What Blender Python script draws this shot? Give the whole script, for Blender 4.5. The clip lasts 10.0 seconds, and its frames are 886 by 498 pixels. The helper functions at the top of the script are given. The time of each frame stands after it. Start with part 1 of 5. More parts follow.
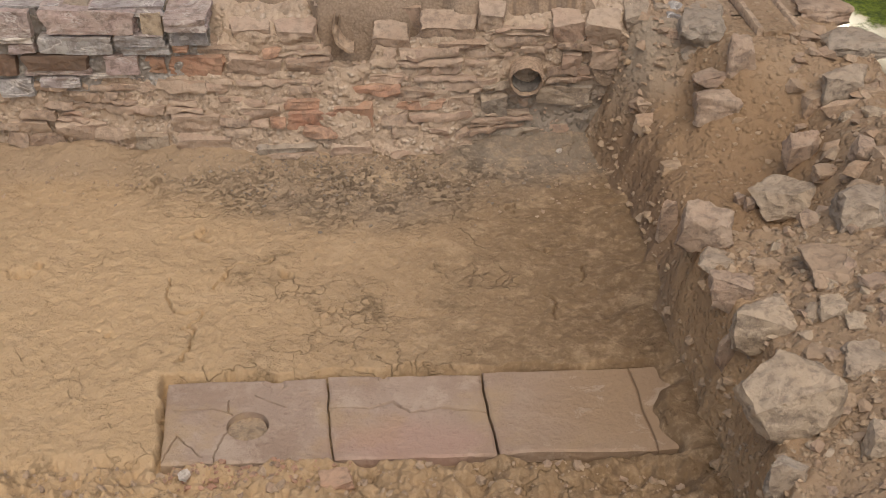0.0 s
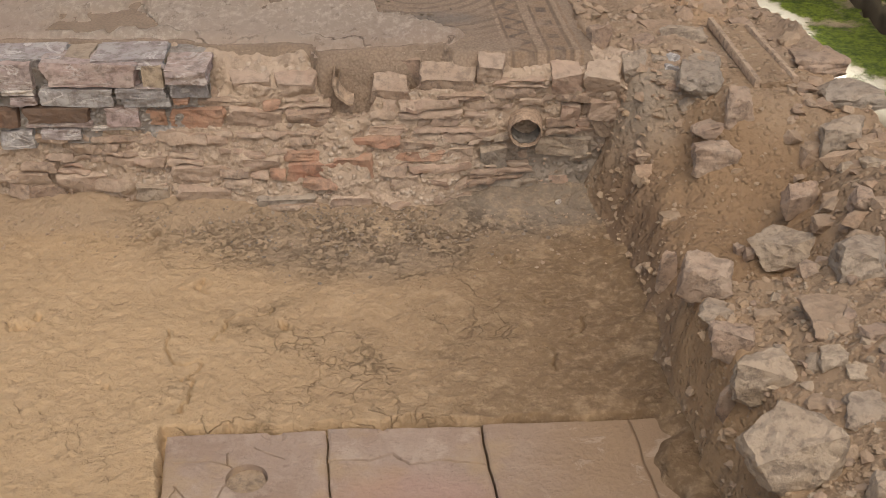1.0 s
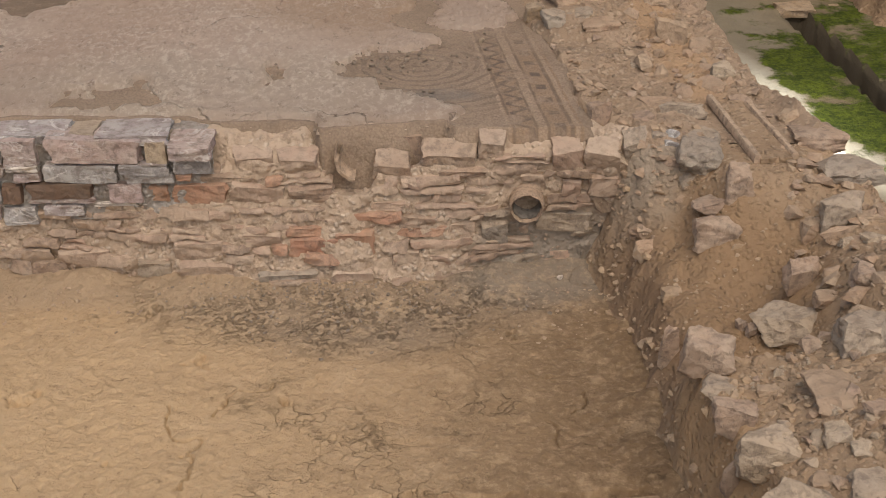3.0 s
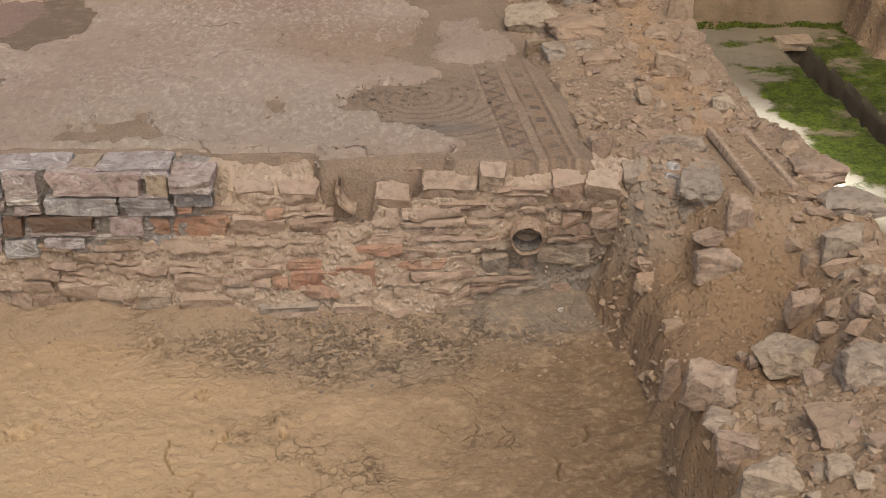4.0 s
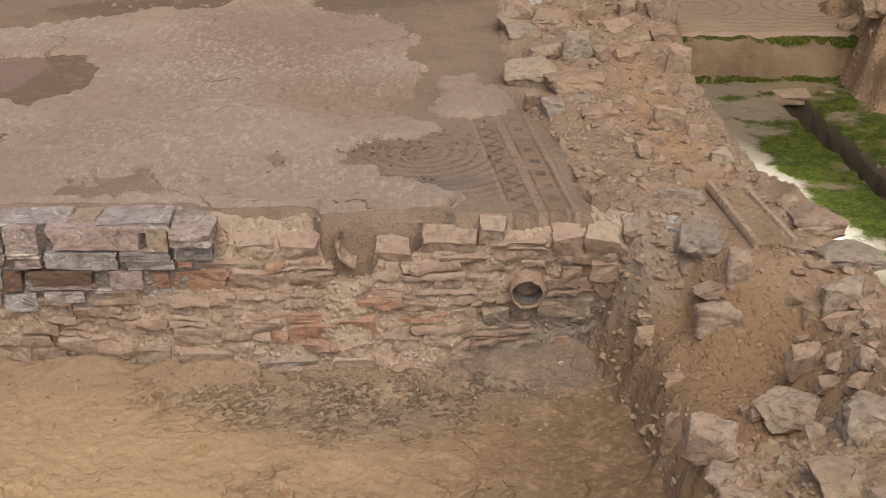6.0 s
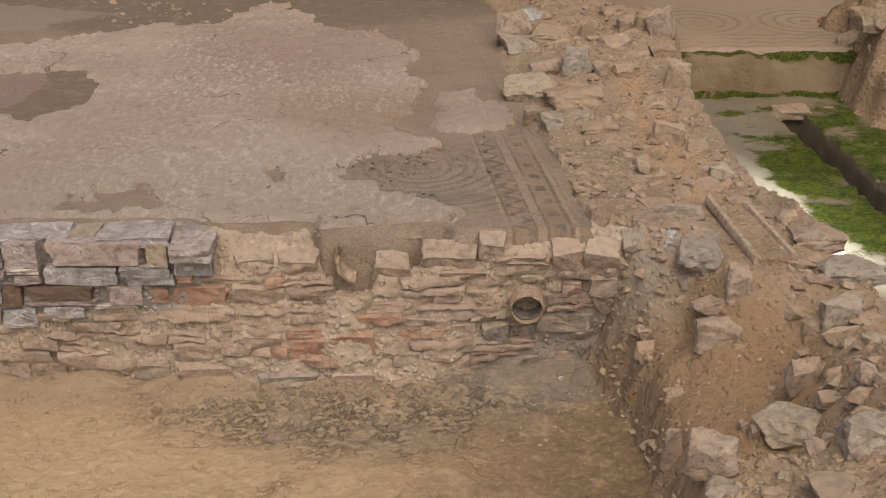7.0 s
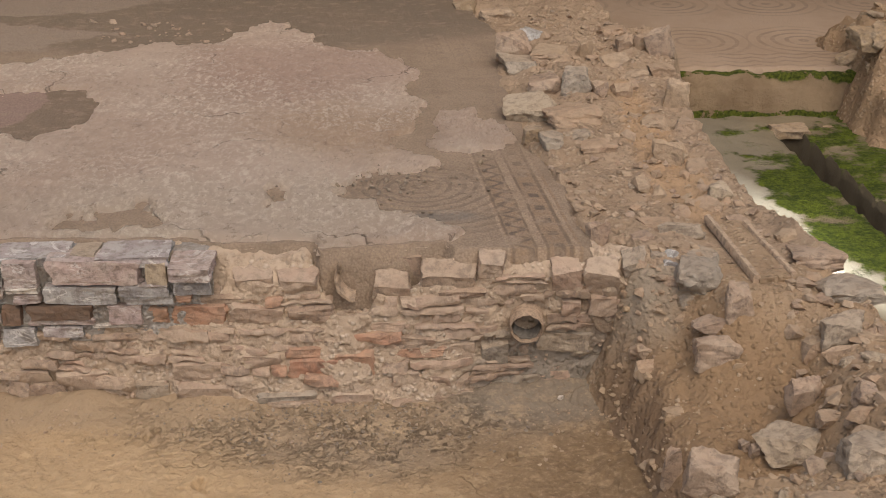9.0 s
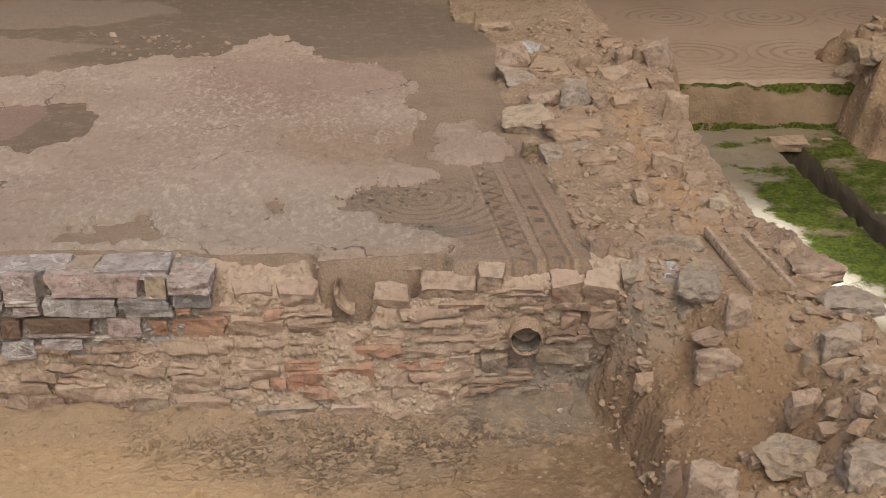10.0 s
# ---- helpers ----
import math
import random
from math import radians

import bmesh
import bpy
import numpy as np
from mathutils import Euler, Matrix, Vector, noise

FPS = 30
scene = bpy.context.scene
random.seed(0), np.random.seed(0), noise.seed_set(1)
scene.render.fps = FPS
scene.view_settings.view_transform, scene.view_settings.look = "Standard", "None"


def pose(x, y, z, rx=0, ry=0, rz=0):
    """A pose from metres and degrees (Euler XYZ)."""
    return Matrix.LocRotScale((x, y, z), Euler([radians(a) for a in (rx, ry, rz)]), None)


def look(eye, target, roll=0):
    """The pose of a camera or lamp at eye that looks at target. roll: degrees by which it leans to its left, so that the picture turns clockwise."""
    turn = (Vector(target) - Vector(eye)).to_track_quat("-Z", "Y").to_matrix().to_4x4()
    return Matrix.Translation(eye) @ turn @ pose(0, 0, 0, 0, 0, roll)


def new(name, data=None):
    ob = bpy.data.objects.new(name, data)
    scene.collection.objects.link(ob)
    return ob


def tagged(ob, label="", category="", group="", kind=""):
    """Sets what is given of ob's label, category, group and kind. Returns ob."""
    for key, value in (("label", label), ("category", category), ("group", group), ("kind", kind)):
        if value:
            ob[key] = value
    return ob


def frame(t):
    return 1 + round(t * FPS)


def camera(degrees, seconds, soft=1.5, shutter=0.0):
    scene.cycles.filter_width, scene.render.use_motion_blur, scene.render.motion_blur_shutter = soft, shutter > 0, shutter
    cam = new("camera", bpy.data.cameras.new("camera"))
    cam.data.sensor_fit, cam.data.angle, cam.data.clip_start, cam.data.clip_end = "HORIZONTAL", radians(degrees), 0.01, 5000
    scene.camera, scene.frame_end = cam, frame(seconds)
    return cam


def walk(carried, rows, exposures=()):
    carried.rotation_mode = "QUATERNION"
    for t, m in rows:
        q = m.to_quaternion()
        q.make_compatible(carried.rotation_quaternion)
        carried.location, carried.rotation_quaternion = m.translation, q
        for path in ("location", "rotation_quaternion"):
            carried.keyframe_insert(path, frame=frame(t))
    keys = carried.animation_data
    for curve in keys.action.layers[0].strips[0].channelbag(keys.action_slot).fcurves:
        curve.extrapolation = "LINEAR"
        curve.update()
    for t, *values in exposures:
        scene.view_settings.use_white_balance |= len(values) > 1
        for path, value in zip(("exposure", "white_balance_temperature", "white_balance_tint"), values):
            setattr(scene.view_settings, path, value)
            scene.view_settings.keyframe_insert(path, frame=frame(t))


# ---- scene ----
cam = camera(37.27, 10.0, soft=1.0)
EYE = (0.0, 0.0, 3.0)
DOWN = 34.0  # degrees by which the first view looks down
TURNS = [
    # seconds, yaw, rise, lean
    (0.0, 0.041, 0.000, 0.000),
    (0.5, 0.000, 1.166, 0.007),
    (1.0, -0.017, 2.222, 0.062),
    (1.5, -0.003, 3.229, 0.085),
    (2.0, 0.031, 4.142, 0.108),
    (2.5, 0.027, 4.854, 0.114),
    (4.0, 0.031, 6.930, 0.169),
    (4.5, 0.032, 7.662, 0.191),
    (5.0, 0.000, 8.168, 0.200),
    (5.5, 0.008, 8.787, 0.220),
    (7.0, -0.027, 9.926, 0.261),
    (7.5, -0.030, 10.299, 0.269),
    (8.0, -0.060, 10.572, 0.295),
    (8.5, -0.025, 10.717, 0.272),
    (9.0, -0.064, 10.759, 0.282),
    (9.5, -0.056, 11.047, 0.274),
    (10.0, -0.093, 11.303, 0.290),
]
walk(cam, [(t, pose(*EYE, 90 - DOWN + rise, lean, yaw)) for t, yaw, rise, lean in TURNS],
     exposures=[(0.0, -0.19), (10.0, -0.19)])

# ---- daylight under the open shelter ----
world = bpy.data.worlds.new("sky")
scene.world = world
world.use_nodes = True
wn = world.node_tree.nodes
sky = wn.new("ShaderNodeTexSky")
sky.sky_type, sky.sun_disc = "NISHITA", False
SUN_UP, SUN_SIDE = 58.0, 168.0  # height, and degrees clockwise from ahead
sky.sun_elevation, sky.sun_rotation = radians(SUN_UP), radians(SUN_SIDE)
sky.air_density, sky.dust_density = 1.0, 4.0
world.node_tree.links.new(sky.outputs[0], wn["Background"].inputs[0])
wn["Background"].inputs[1].default_value = 0.15
sun = new("sun", bpy.data.lights.new("sun", "SUN"))
sun.data.energy, sun.data.angle, sun.data.color = 2.0, radians(70), (1.0, 0.86, 0.70)
sun.matrix_world = look((0, 0, 0), (-math.sin(radians(SUN_SIDE)) * math.cos(radians(SUN_UP)),
                                    -math.cos(radians(SUN_SIDE)) * math.cos(radians(SUN_UP)), -math.sin(radians(SUN_UP))))

# ---- materials ----
class Nodes:
    """A principled material with short calls for its nodes."""

    def __init__(self, name, rough=0.95):
        self.m = bpy.data.materials.new(name)
        self.m.use_nodes = True
        self.t = self.m.node_tree
        self.b = self.t.nodes["Principled BSDF"]
        self.b.inputs["Roughness"].default_value = rough
        self.b.inputs["Specular IOR Level"].default_value = 0.25
        self.pos = self.n("ShaderNodeNewGeometry").outputs["Position"]
        self.obj = self.n("ShaderNodeTexCoord").outputs["Object"]

    def n(self, kind, **props):
        node = self.t.nodes.new(kind)
        if "operation" in props:
            node.operation = props["operation"]
        if "blend_type" in props:
            node.blend_type = props["blend_type"]
        return node

    def link(self, a, socket):
        if isinstance(a, (int, float)):
            socket.default_value = a
        elif isinstance(a, tuple):
            socket.default_value = (*a, 1.0) if len(socket.default_value) == 4 and len(a) == 3 else a
        else:
            self.t.links.new(a, socket)

    def math(self, op, a, b=0.0, c=0.0):
        node = self.n("ShaderNodeMath", operation=op)
        for v, s in zip((a, b, c), node.inputs):
            self.link(v, s)
        return node.outputs[0]

    def noise(self, scale, detail=4.0, rough=0.6, vec=None, distort=0.0):
        node = self.n("ShaderNodeTexNoise")
        self.link(vec if vec is not None else self.pos, node.inputs["Vector"])
        node.inputs["Scale"].default_value, node.inputs["Detail"].default_value = scale, detail
        node.inputs["Roughness"].default_value, node.inputs["Distortion"].default_value = rough, distort
        return node.outputs[0]

    def ramp(self, a, low, high, lo=0.0, hi=1.0):
        node = self.n("ShaderNodeMapRange")
        node.interpolation_type = "SMOOTHSTEP"
        for v, s in zip((a, low, high, lo, hi), node.inputs):
            self.link(v, s)
        return node.outputs[0]

    def mix(self, f, a, b, blend="MIX"):
        node = self.n("ShaderNodeMix", blend_type=blend)
        node.data_type = "RGBA"
        self.link(f, node.inputs[0])
        self.link(a, node.inputs[6])
        self.link(b, node.inputs[7])
        return node.outputs[2]

    def warp(self, amount, scale, vec=None):
        """Places shifted by a noise, so that edges wander."""
        node = self.n("ShaderNodeTexNoise")
        v = vec if vec is not None else self.pos
        self.link(v, node.inputs["Vector"])
        node.inputs["Scale"].default_value, node.inputs["Detail"].default_value = scale, 5.0
        sub = self.n("ShaderNodeVectorMath", operation="SUBTRACT")
        self.link(node.outputs[1], sub.inputs[0])
        sub.inputs[1].default_value = (0.5, 0.5, 0.5)
        mul = self.n("ShaderNodeVectorMath", operation="MULTIPLY_ADD")
        self.link(sub.outputs[0], mul.inputs[0])
        mul.inputs[1].default_value = (amount, amount, amount)
        self.link(v, mul.inputs[2])
        return mul.outputs[0]

    def blob(self, vec, centre, size, soft=0.4, turn=0.0):
        """1 inside an ellipsoid, 0 outside."""
        node = self.n("ShaderNodeMapping")
        node.vector_type = "TEXTURE"
        self.link(vec, node.inputs[0])
        node.inputs[1].default_value, node.inputs[3].default_value = centre, size
        node.inputs[2].default_value = (0, 0, radians(turn))
        ln = self.n("ShaderNodeVectorMath", operation="LENGTH")
        self.link(node.outputs[0], ln.inputs[0])
        return self.ramp(ln.outputs[1], 1.0 + soft, 1.0 - soft)

    def cracks(self, scale, width, warp=0.15, wscale=3.0):
        node = self.n("ShaderNodeTexVoronoi")
        node.feature = "DISTANCE_TO_EDGE"
        self.link(self.warp(warp, wscale), node.inputs["Vector"])
        node.inputs["Scale"].default_value = scale
        return self.ramp(node.outputs[0], 0.0, width, 1.0, 0.0)

    def axes(self, vec=None):
        node = self.n("ShaderNodeSeparateXYZ")
        self.link(vec if vec is not None else self.pos, node.inputs[0])
        return node.outputs

    def done(self, colour, *bumps):
        """bumps: (height, metres)."""
        self.link(colour, self.b.inputs["Base Color"])
        last = None
        for h, metres in bumps:
            node = self.n("ShaderNodeBump")
            node.inputs["Strength"].default_value, node.inputs["Distance"].default_value = 1.0, metres
            self.link(h, node.inputs["Height"])
            if last:
                self.link(last, node.inputs["Normal"])
            last = node.outputs[0]
        if last:
            self.link(last, self.b.inputs["Normal"])
        return self.m


SAND, SHADED_LOAM, CLAY, ASH = (0.425, 0.295, 0.168), (0.19, 0.124, 0.067), (0.37, 0.254, 0.143), (0.27, 0.205, 0.142)


def trench_earth():
    s = Nodes("trench_earth")
    w = s.warp(0.5, 2.2)
    col = s.mix(s.ramp(s.noise(1.3), 0.35, 0.7), SAND, CLAY)
    col = s.mix(s.blob(w, (1.2, 4.2, 0.2), (1.15, 2.6, 2), 0.6), col, SHADED_LOAM)           # brown loam by the bank, the bank's shade mixed into its colour
    col = s.mix(s.math("MULTIPLY", s.blob(w, (-0.42, 4.98, 0), (0.75, 0.30, 0.6), 0.6), 0.7), col, ASH)
    col = s.mix(s.math("MULTIPLY", s.blob(w, (0.42, 5.28, 0), (0.5, 0.28, 0.6), 0.45), 0.8), col, (0.22, 0.185, 0.145))   # ashy layer at the wall's foot
    col = s.mix(s.math("MULTIPLY", s.blob(w, (-1.6, 3.7, 0), (1.0, 1.1, 1), 0.6), 0.6), col, (0.52, 0.365, 0.20))
    fine = s.noise(30, 7, 0.75)
    col = s.mix(s.ramp(fine, 0.45, 0.75, 0.0, 0.5), col, (0.52, 0.385, 0.24))
    col = s.mix(s.ramp(s.noise(20, 6, 0.75), 0.44, 0.32, 0.0, 0.6), col, (0.19, 0.12, 0.07))
    col = s.mix(s.ramp(s.noise(5.5, 5, 0.65), 0.52, 0.68, 0.0, 0.5), col, (0.50, 0.36, 0.215))
    gate = s.ramp(s.noise(1.7, 3), 0.52, 0.68, 0.0, 0.6)
    cr = s.math("MULTIPLY", s.cracks(3.4, 0.018, 0.3, 6), gate)
    col = s.mix(s.math("MULTIPLY", s.blob(w, (-1.7, 5.2, 0), (1.1, 0.24, 0.6), 0.5), 0.8), col, (0.33, 0.242, 0.155))
    ashy = s.blob(w, (-0.45, 4.95, 0), (0.8, 0.3, 0.6), 0.5)
    cr2 = s.math("MULTIPLY", s.ramp(s.noise(30, 6, 0.72, s.warp(0.04, 16)), 0.52, 0.40), s.math("MAXIMUM", s.ramp(s.noise(2.3, 4), 0.56, 0.70, 0.0, 0.45), s.math("MULTIPLY", ashy, s.ramp(s.noise(5, 4), 0.40, 0.60, 0.1, 0.8))))
    cr3 = s.math("MULTIPLY", s.cracks(5.5, 0.026, 0.25, 8), s.ramp(s.noise(1.9, 3, 0.6, s.warp(3, 0.6)), 0.53, 0.66, 0.0, 0.8))
    cr = s.math("MAXIMUM", cr, cr3)
    col = s.mix(s.math("MULTIPLY", cr, 0.42), col, (0.17, 0.11, 0.062))
    col = s.mix(s.math("MULTIPLY", cr2, 0.35), col, (0.16, 0.105, 0.06))
    return s.done(col, (s.noise(9, 4), 0.007), (s.noise(17, 5, 0.6), 0.010), (s.noise(60, 5, 0.7), 0.010), (cr, -0.008), (cr2, -0.012))


def rubble_earth(name, a, b, c, grey=0.0, patches=()):
    """Dry earth with crumbs of mortar and stone."""
    s = Nodes(name)
    col = s.mix(s.ramp(s.noise(3.0, 5), 0.35, 0.68), a, b)
    v = s.n("ShaderNodeTexVoronoi")
    s.link(s.warp(0.04, 14), v.inputs["Vector"])
    v.inputs["Scale"].default_value = 34
    crumb = s.ramp(v.outputs[0], 0.55, 0.15)
    col = s.mix(s.math("MULTIPLY", crumb, s.ramp(s.noise(6, 4), 0.45, 0.6)), col, c)
    col = s.mix(s.ramp(s.noise(15, 6, 0.75), 0.5, 0.36, 0.0, 0.4), col, (0.17, 0.11, 0.068))
    for centre, size, tone in patches:
        col = s.mix(s.math("MULTIPLY", s.blob(s.warp(0.3, 4), centre, size, 0.4), 0.75), col, tone)
    if grey:
        col = s.mix(s.ramp(s.noise(2.1, 3), 0.5, 0.65, 0.0, grey), col, (0.27, 0.235, 0.20))
    return s.done(col, (s.noise(14, 5), 0.022), (s.noise(50, 7, 0.75), 0.013), (crumb, 0.006))


def stone_material(name, tones, dust=(0.40, 0.29, 0.188), dusty=0.5, vein=0.4, grain=24, coat=0.0, vein_tone=(0.50, 0.41, 0.31), calcite=0.0):
    """Stones whose tone differs from piece to piece, with veins, worn edges' grain and earth lying on top."""
    s = Nodes(name, 0.85)
    info = s.n("ShaderNodeObjectInfo")
    geo = s.n("ShaderNodeNewGeometry")
    rnd = s.math("FRACT", s.math("ADD", info.outputs["Random"], geo.outputs["Random Per Island"]))
    r = s.n("ShaderNodeValToRGB")
    s.link(rnd, r.inputs[0])
    r.color_ramp.interpolation = "CONSTANT"
    while len(r.color_ramp.elements) < len(tones):
        r.color_ramp.elements.new(1.0)
    for i, tone in enumerate(tones):
        r.color_ramp.elements[i].position = i / len(tones)
        r.color_ramp.elements[i].color = (*tone, 1)
    off = s.n("ShaderNodeVectorMath", operation="ADD")
    s.link(s.pos, off.inputs[0])
    s.link(rnd, off.inputs[1])
    n1, n2 = s.noise(6, 5, 0.6, off.outputs[0], 0.6), s.noise(grain, 6, 0.7, off.outputs[0])
    col = s.mix(s.ramp(n1, 0.4, 0.65, 0.0, vein), r.outputs[0], vein_tone)
    col = s.mix(s.ramp(n2, 0.56, 0.36, 0.0, 0.55), col, (0.13, 0.10, 0.08))
    if calcite:
        tilt = s.n("ShaderNodeMapping")
        s.link(off.outputs[0], tilt.inputs[0])
        tilt.inputs[2].default_value, tilt.inputs[3].default_value = (0, radians(35), 0), (1.0, 1.0, 3.0)
        line = s.math("ABSOLUTE", s.math("SUBTRACT", s.noise(5, 5, 0.6, tilt.outputs[0], 0.8), 0.5))
        col = s.mix(s.math("MULTIPLY", s.ramp(line, 0.030, 0.008, 0.0, calcite), s.ramp(s.noise(4, 3, 0.5, off.outputs[0]), 0.46, 0.58)), col, (0.72, 0.68, 0.62))
    up = s.axes(geo.outputs["Normal"])[2]
    lie = s.math("MULTIPLY", s.ramp(s.math("ADD", up, s.math("MULTIPLY", n1, 0.5)), 0.6, 1.45), s.ramp(s.noise(5, 4), 0.3, 0.7, 0.2, 1.0))
    col = s.mix(s.math("MULTIPLY", lie, dusty), col, dust)
    if coat:
        col = s.mix(s.ramp(s.noise(4, 5), 0.35, 0.65, 0.4 * coat, 1.3 * coat), col, dust)
    return s.done(col, (n1, 0.025), (n2, 0.017))


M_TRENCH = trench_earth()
M_CORE = rubble_earth("mortar_core", (0.55, 0.425, 0.31), (0.48, 0.365, 0.26), (0.62, 0.505, 0.39), 0.15, patches=(((0.50, 5.3, 0.12), (0.38, 0.4, 0.17), (0.265, 0.235, 0.195)),))
M_BANK = rubble_earth("bank_earth", (0.40, 0.285, 0.180), (0.34, 0.235, 0.145), (0.47, 0.355, 0.24), patches=(((0.90, 3.4, 0.2), (0.12, 0.9, 0.3), (0.43, 0.285, 0.155)), ((0.90, 5.24, 0.45), (0.17, 0.20, 0.4), (0.33, 0.275, 0.21)), ((1.15, 4.65, 0.3), (0.42, 0.55, 0.4), (0.29, 0.185, 0.10)), ((0.80, 4.7, 0.1), (0.16, 0.7, 0.3), (0.25, 0.165, 0.10))))
M_RUBBLE = rubble_earth("rubble_core", (0.39, 0.285, 0.193), (0.33, 0.235, 0.153), (0.47, 0.36, 0.255), patches=(((1.13, 7.0, 0.7), (0.13, 1.0, 0.6), (0.43, 0.28, 0.158)), ((1.25, 6.1, 0.7), (0.12, 0.4, 0.6), (0.43, 0.285, 0.165))))
M_SANDSTONE = stone_material("sandstone", [(0.42, 0.31, 0.208), (0.37, 0.262, 0.178), (0.45, 0.335, 0.23), (0.36, 0.25, 0.175), (0.40, 0.27, 0.18)], coat=0.4)
M_BRICK = stone_material("brick", [(0.44, 0.235, 0.15), (0.45, 0.26, 0.17), (0.42, 0.215, 0.14)], dusty=0.35, vein=0.25, coat=0.2)
M_SLATE = stone_material("slate", [(0.34, 0.32, 0.30), (0.25, 0.235, 0.225), (0.37, 0.315, 0.295), (0.39, 0.37, 0.345), (0.29, 0.27, 0.255)], dusty=0.15, vein=0.6, vein_tone=(0.50, 0.47, 0.43), calcite=0.55)
M_PALE = stone_material("pale_stone", [(0.46, 0.37, 0.262), (0.43, 0.345, 0.25), (0.48, 0.38, 0.265), (0.42, 0.33, 0.232)], dusty=0.3)
M_GREY = stone_material("grey_stone", [(0.37, 0.30, 0.225), (0.34, 0.29, 0.23), (0.38, 0.305, 0.225)], dusty=0.4)
M_PINK = stone_material("pinkish_stone", [(0.39, 0.28, 0.20), (0.36, 0.255, 0.182), (0.41, 0.30, 0.215)], dusty=0.35)
M_VIOLET = stone_material("violet_slate", [(0.41, 0.315, 0.285), (0.35, 0.28, 0.255), (0.44, 0.335, 0.29)], dusty=0.15, vein=0.6, vein_tone=(0.50, 0.42, 0.36), calcite=0.45)
M_RUST = stone_material("rust_stone", [(0.17, 0.105, 0.07), (0.155, 0.10, 0.068)], dusty=0.05, vein=0.1)
M_WHITE = stone_material("white_mortar", [(0.62, 0.57, 0.50), (0.58, 0.52, 0.45)], dusty=0.1)
M_RIM = stone_material("pale_terracotta", [(0.50, 0.365, 0.25)], dusty=0.2, vein=0.2, grain=30)
M_DARKBED = rubble_earth("slate_bedding", (0.42, 0.38, 0.33), (0.24, 0.21, 0.18), (0.60, 0.56, 0.50))
M_CLOD = stone_material("ashy_clods", [(0.26, 0.205, 0.15), (0.29, 0.22, 0.15), (0.23, 0.185, 0.14)], dusty=0.2)
M_WALLSTONE = stone_material("wall_sandstone", [(0.44, 0.325, 0.24), (0.39, 0.275, 0.205), (0.47, 0.355, 0.262), (0.38, 0.265, 0.20), (0.42, 0.28, 0.205)], dust=(0.46, 0.35, 0.25), coat=0.4)
M_BAULK = rubble_earth("baulk_earth", (0.33, 0.225, 0.135), (0.26, 0.172, 0.10), (0.40, 0.29, 0.19))
M_COBBLE = stone_material("brown_cobble", [(0.33, 0.235, 0.14)], dusty=0.3)
M_SHADED_SILT = rubble_earth("shaded_silt", (0.25, 0.22, 0.185), (0.19, 0.165, 0.14), (0.30, 0.265, 0.22))
M_CRUMB = stone_material("earth_crumbs", [(0.41, 0.29, 0.178), (0.37, 0.255, 0.152), (0.44, 0.32, 0.20)], coat=0.5)
M_OF = {"e": M_CRUMB, "m": M_WALLSTONE, "c": M_COBBLE, "a": M_CLOD, "s": M_SANDSTONE, "b": M_BRICK, "d": M_SLATE, "v": M_VIOLET, "p": M_PALE, "g": M_GREY, "k": M_PINK, "r": M_RUST, "w": M_WHITE}
SAY = {"e": "dusty brown stone", "m": "sandy wall stone", "c": "dark brown stone", "a": "ashy clod", "s": "sandy brown stone", "b": "orange brick piece", "d": "dark slate block", "v": "purplish slate block", "p": "pale angular stone", "g": "blue-grey stone",
       "k": "pinkish brown stone", "r": "rusty brown block", "w": "white mortar lump"}


def slab_clay():
    s = Nodes("clay_slab", 0.8)
    col = s.mix(s.ramp(s.noise(2.5, 4), 0.35, 0.65), (0.345, 0.258, 0.195), (0.30, 0.215, 0.155))
    col = s.mix(s.ramp(s.noise(9, 7, 0.75), 0.46, 0.62, 0.0, 0.6), col, (0.40, 0.31, 0.235))
    col = s.mix(s.ramp(s.noise(22, 6, 0.75), 0.44, 0.34, 0.0, 0.5), col, (0.22, 0.15, 0.105))
    w = s.warp(0.2, 4)
    col = s.mix(s.ramp(s.noise(4, 5), 0.5, 0.66, 0.0, 0.7), col, (0.37, 0.265, 0.16))
    col = s.mix(s.math("MULTIPLY", s.blob(w, (0.72, 3.5, 0), (0.45, 0.4, 1), 0.6), 0.9), col, (0.285, 0.195, 0.118))
    col = s.mix(s.math("MULTIPLY", s.blob(w, (-0.1, 3.28, 0), (0.25, 0.12, 1), 0.5), 0.5), col, (0.36, 0.215, 0.165))
    col = s.mix(s.ramp(s.noise(3.5, 7, 0.75, s.warp(0.3, 5)), 0.56, 0.62, 0.0, 0.55), col, (0.43, 0.335, 0.25))
    return s.done(col, (s.noise(6, 5), 0.016), (s.noise(50, 6), 0.007))


M_SLAB = slab_clay()
M_CLAY = stone_material("terracotta", [(0.49, 0.345, 0.235), (0.47, 0.33, 0.225)], dusty=0.3, vein=0.25, grain=60)

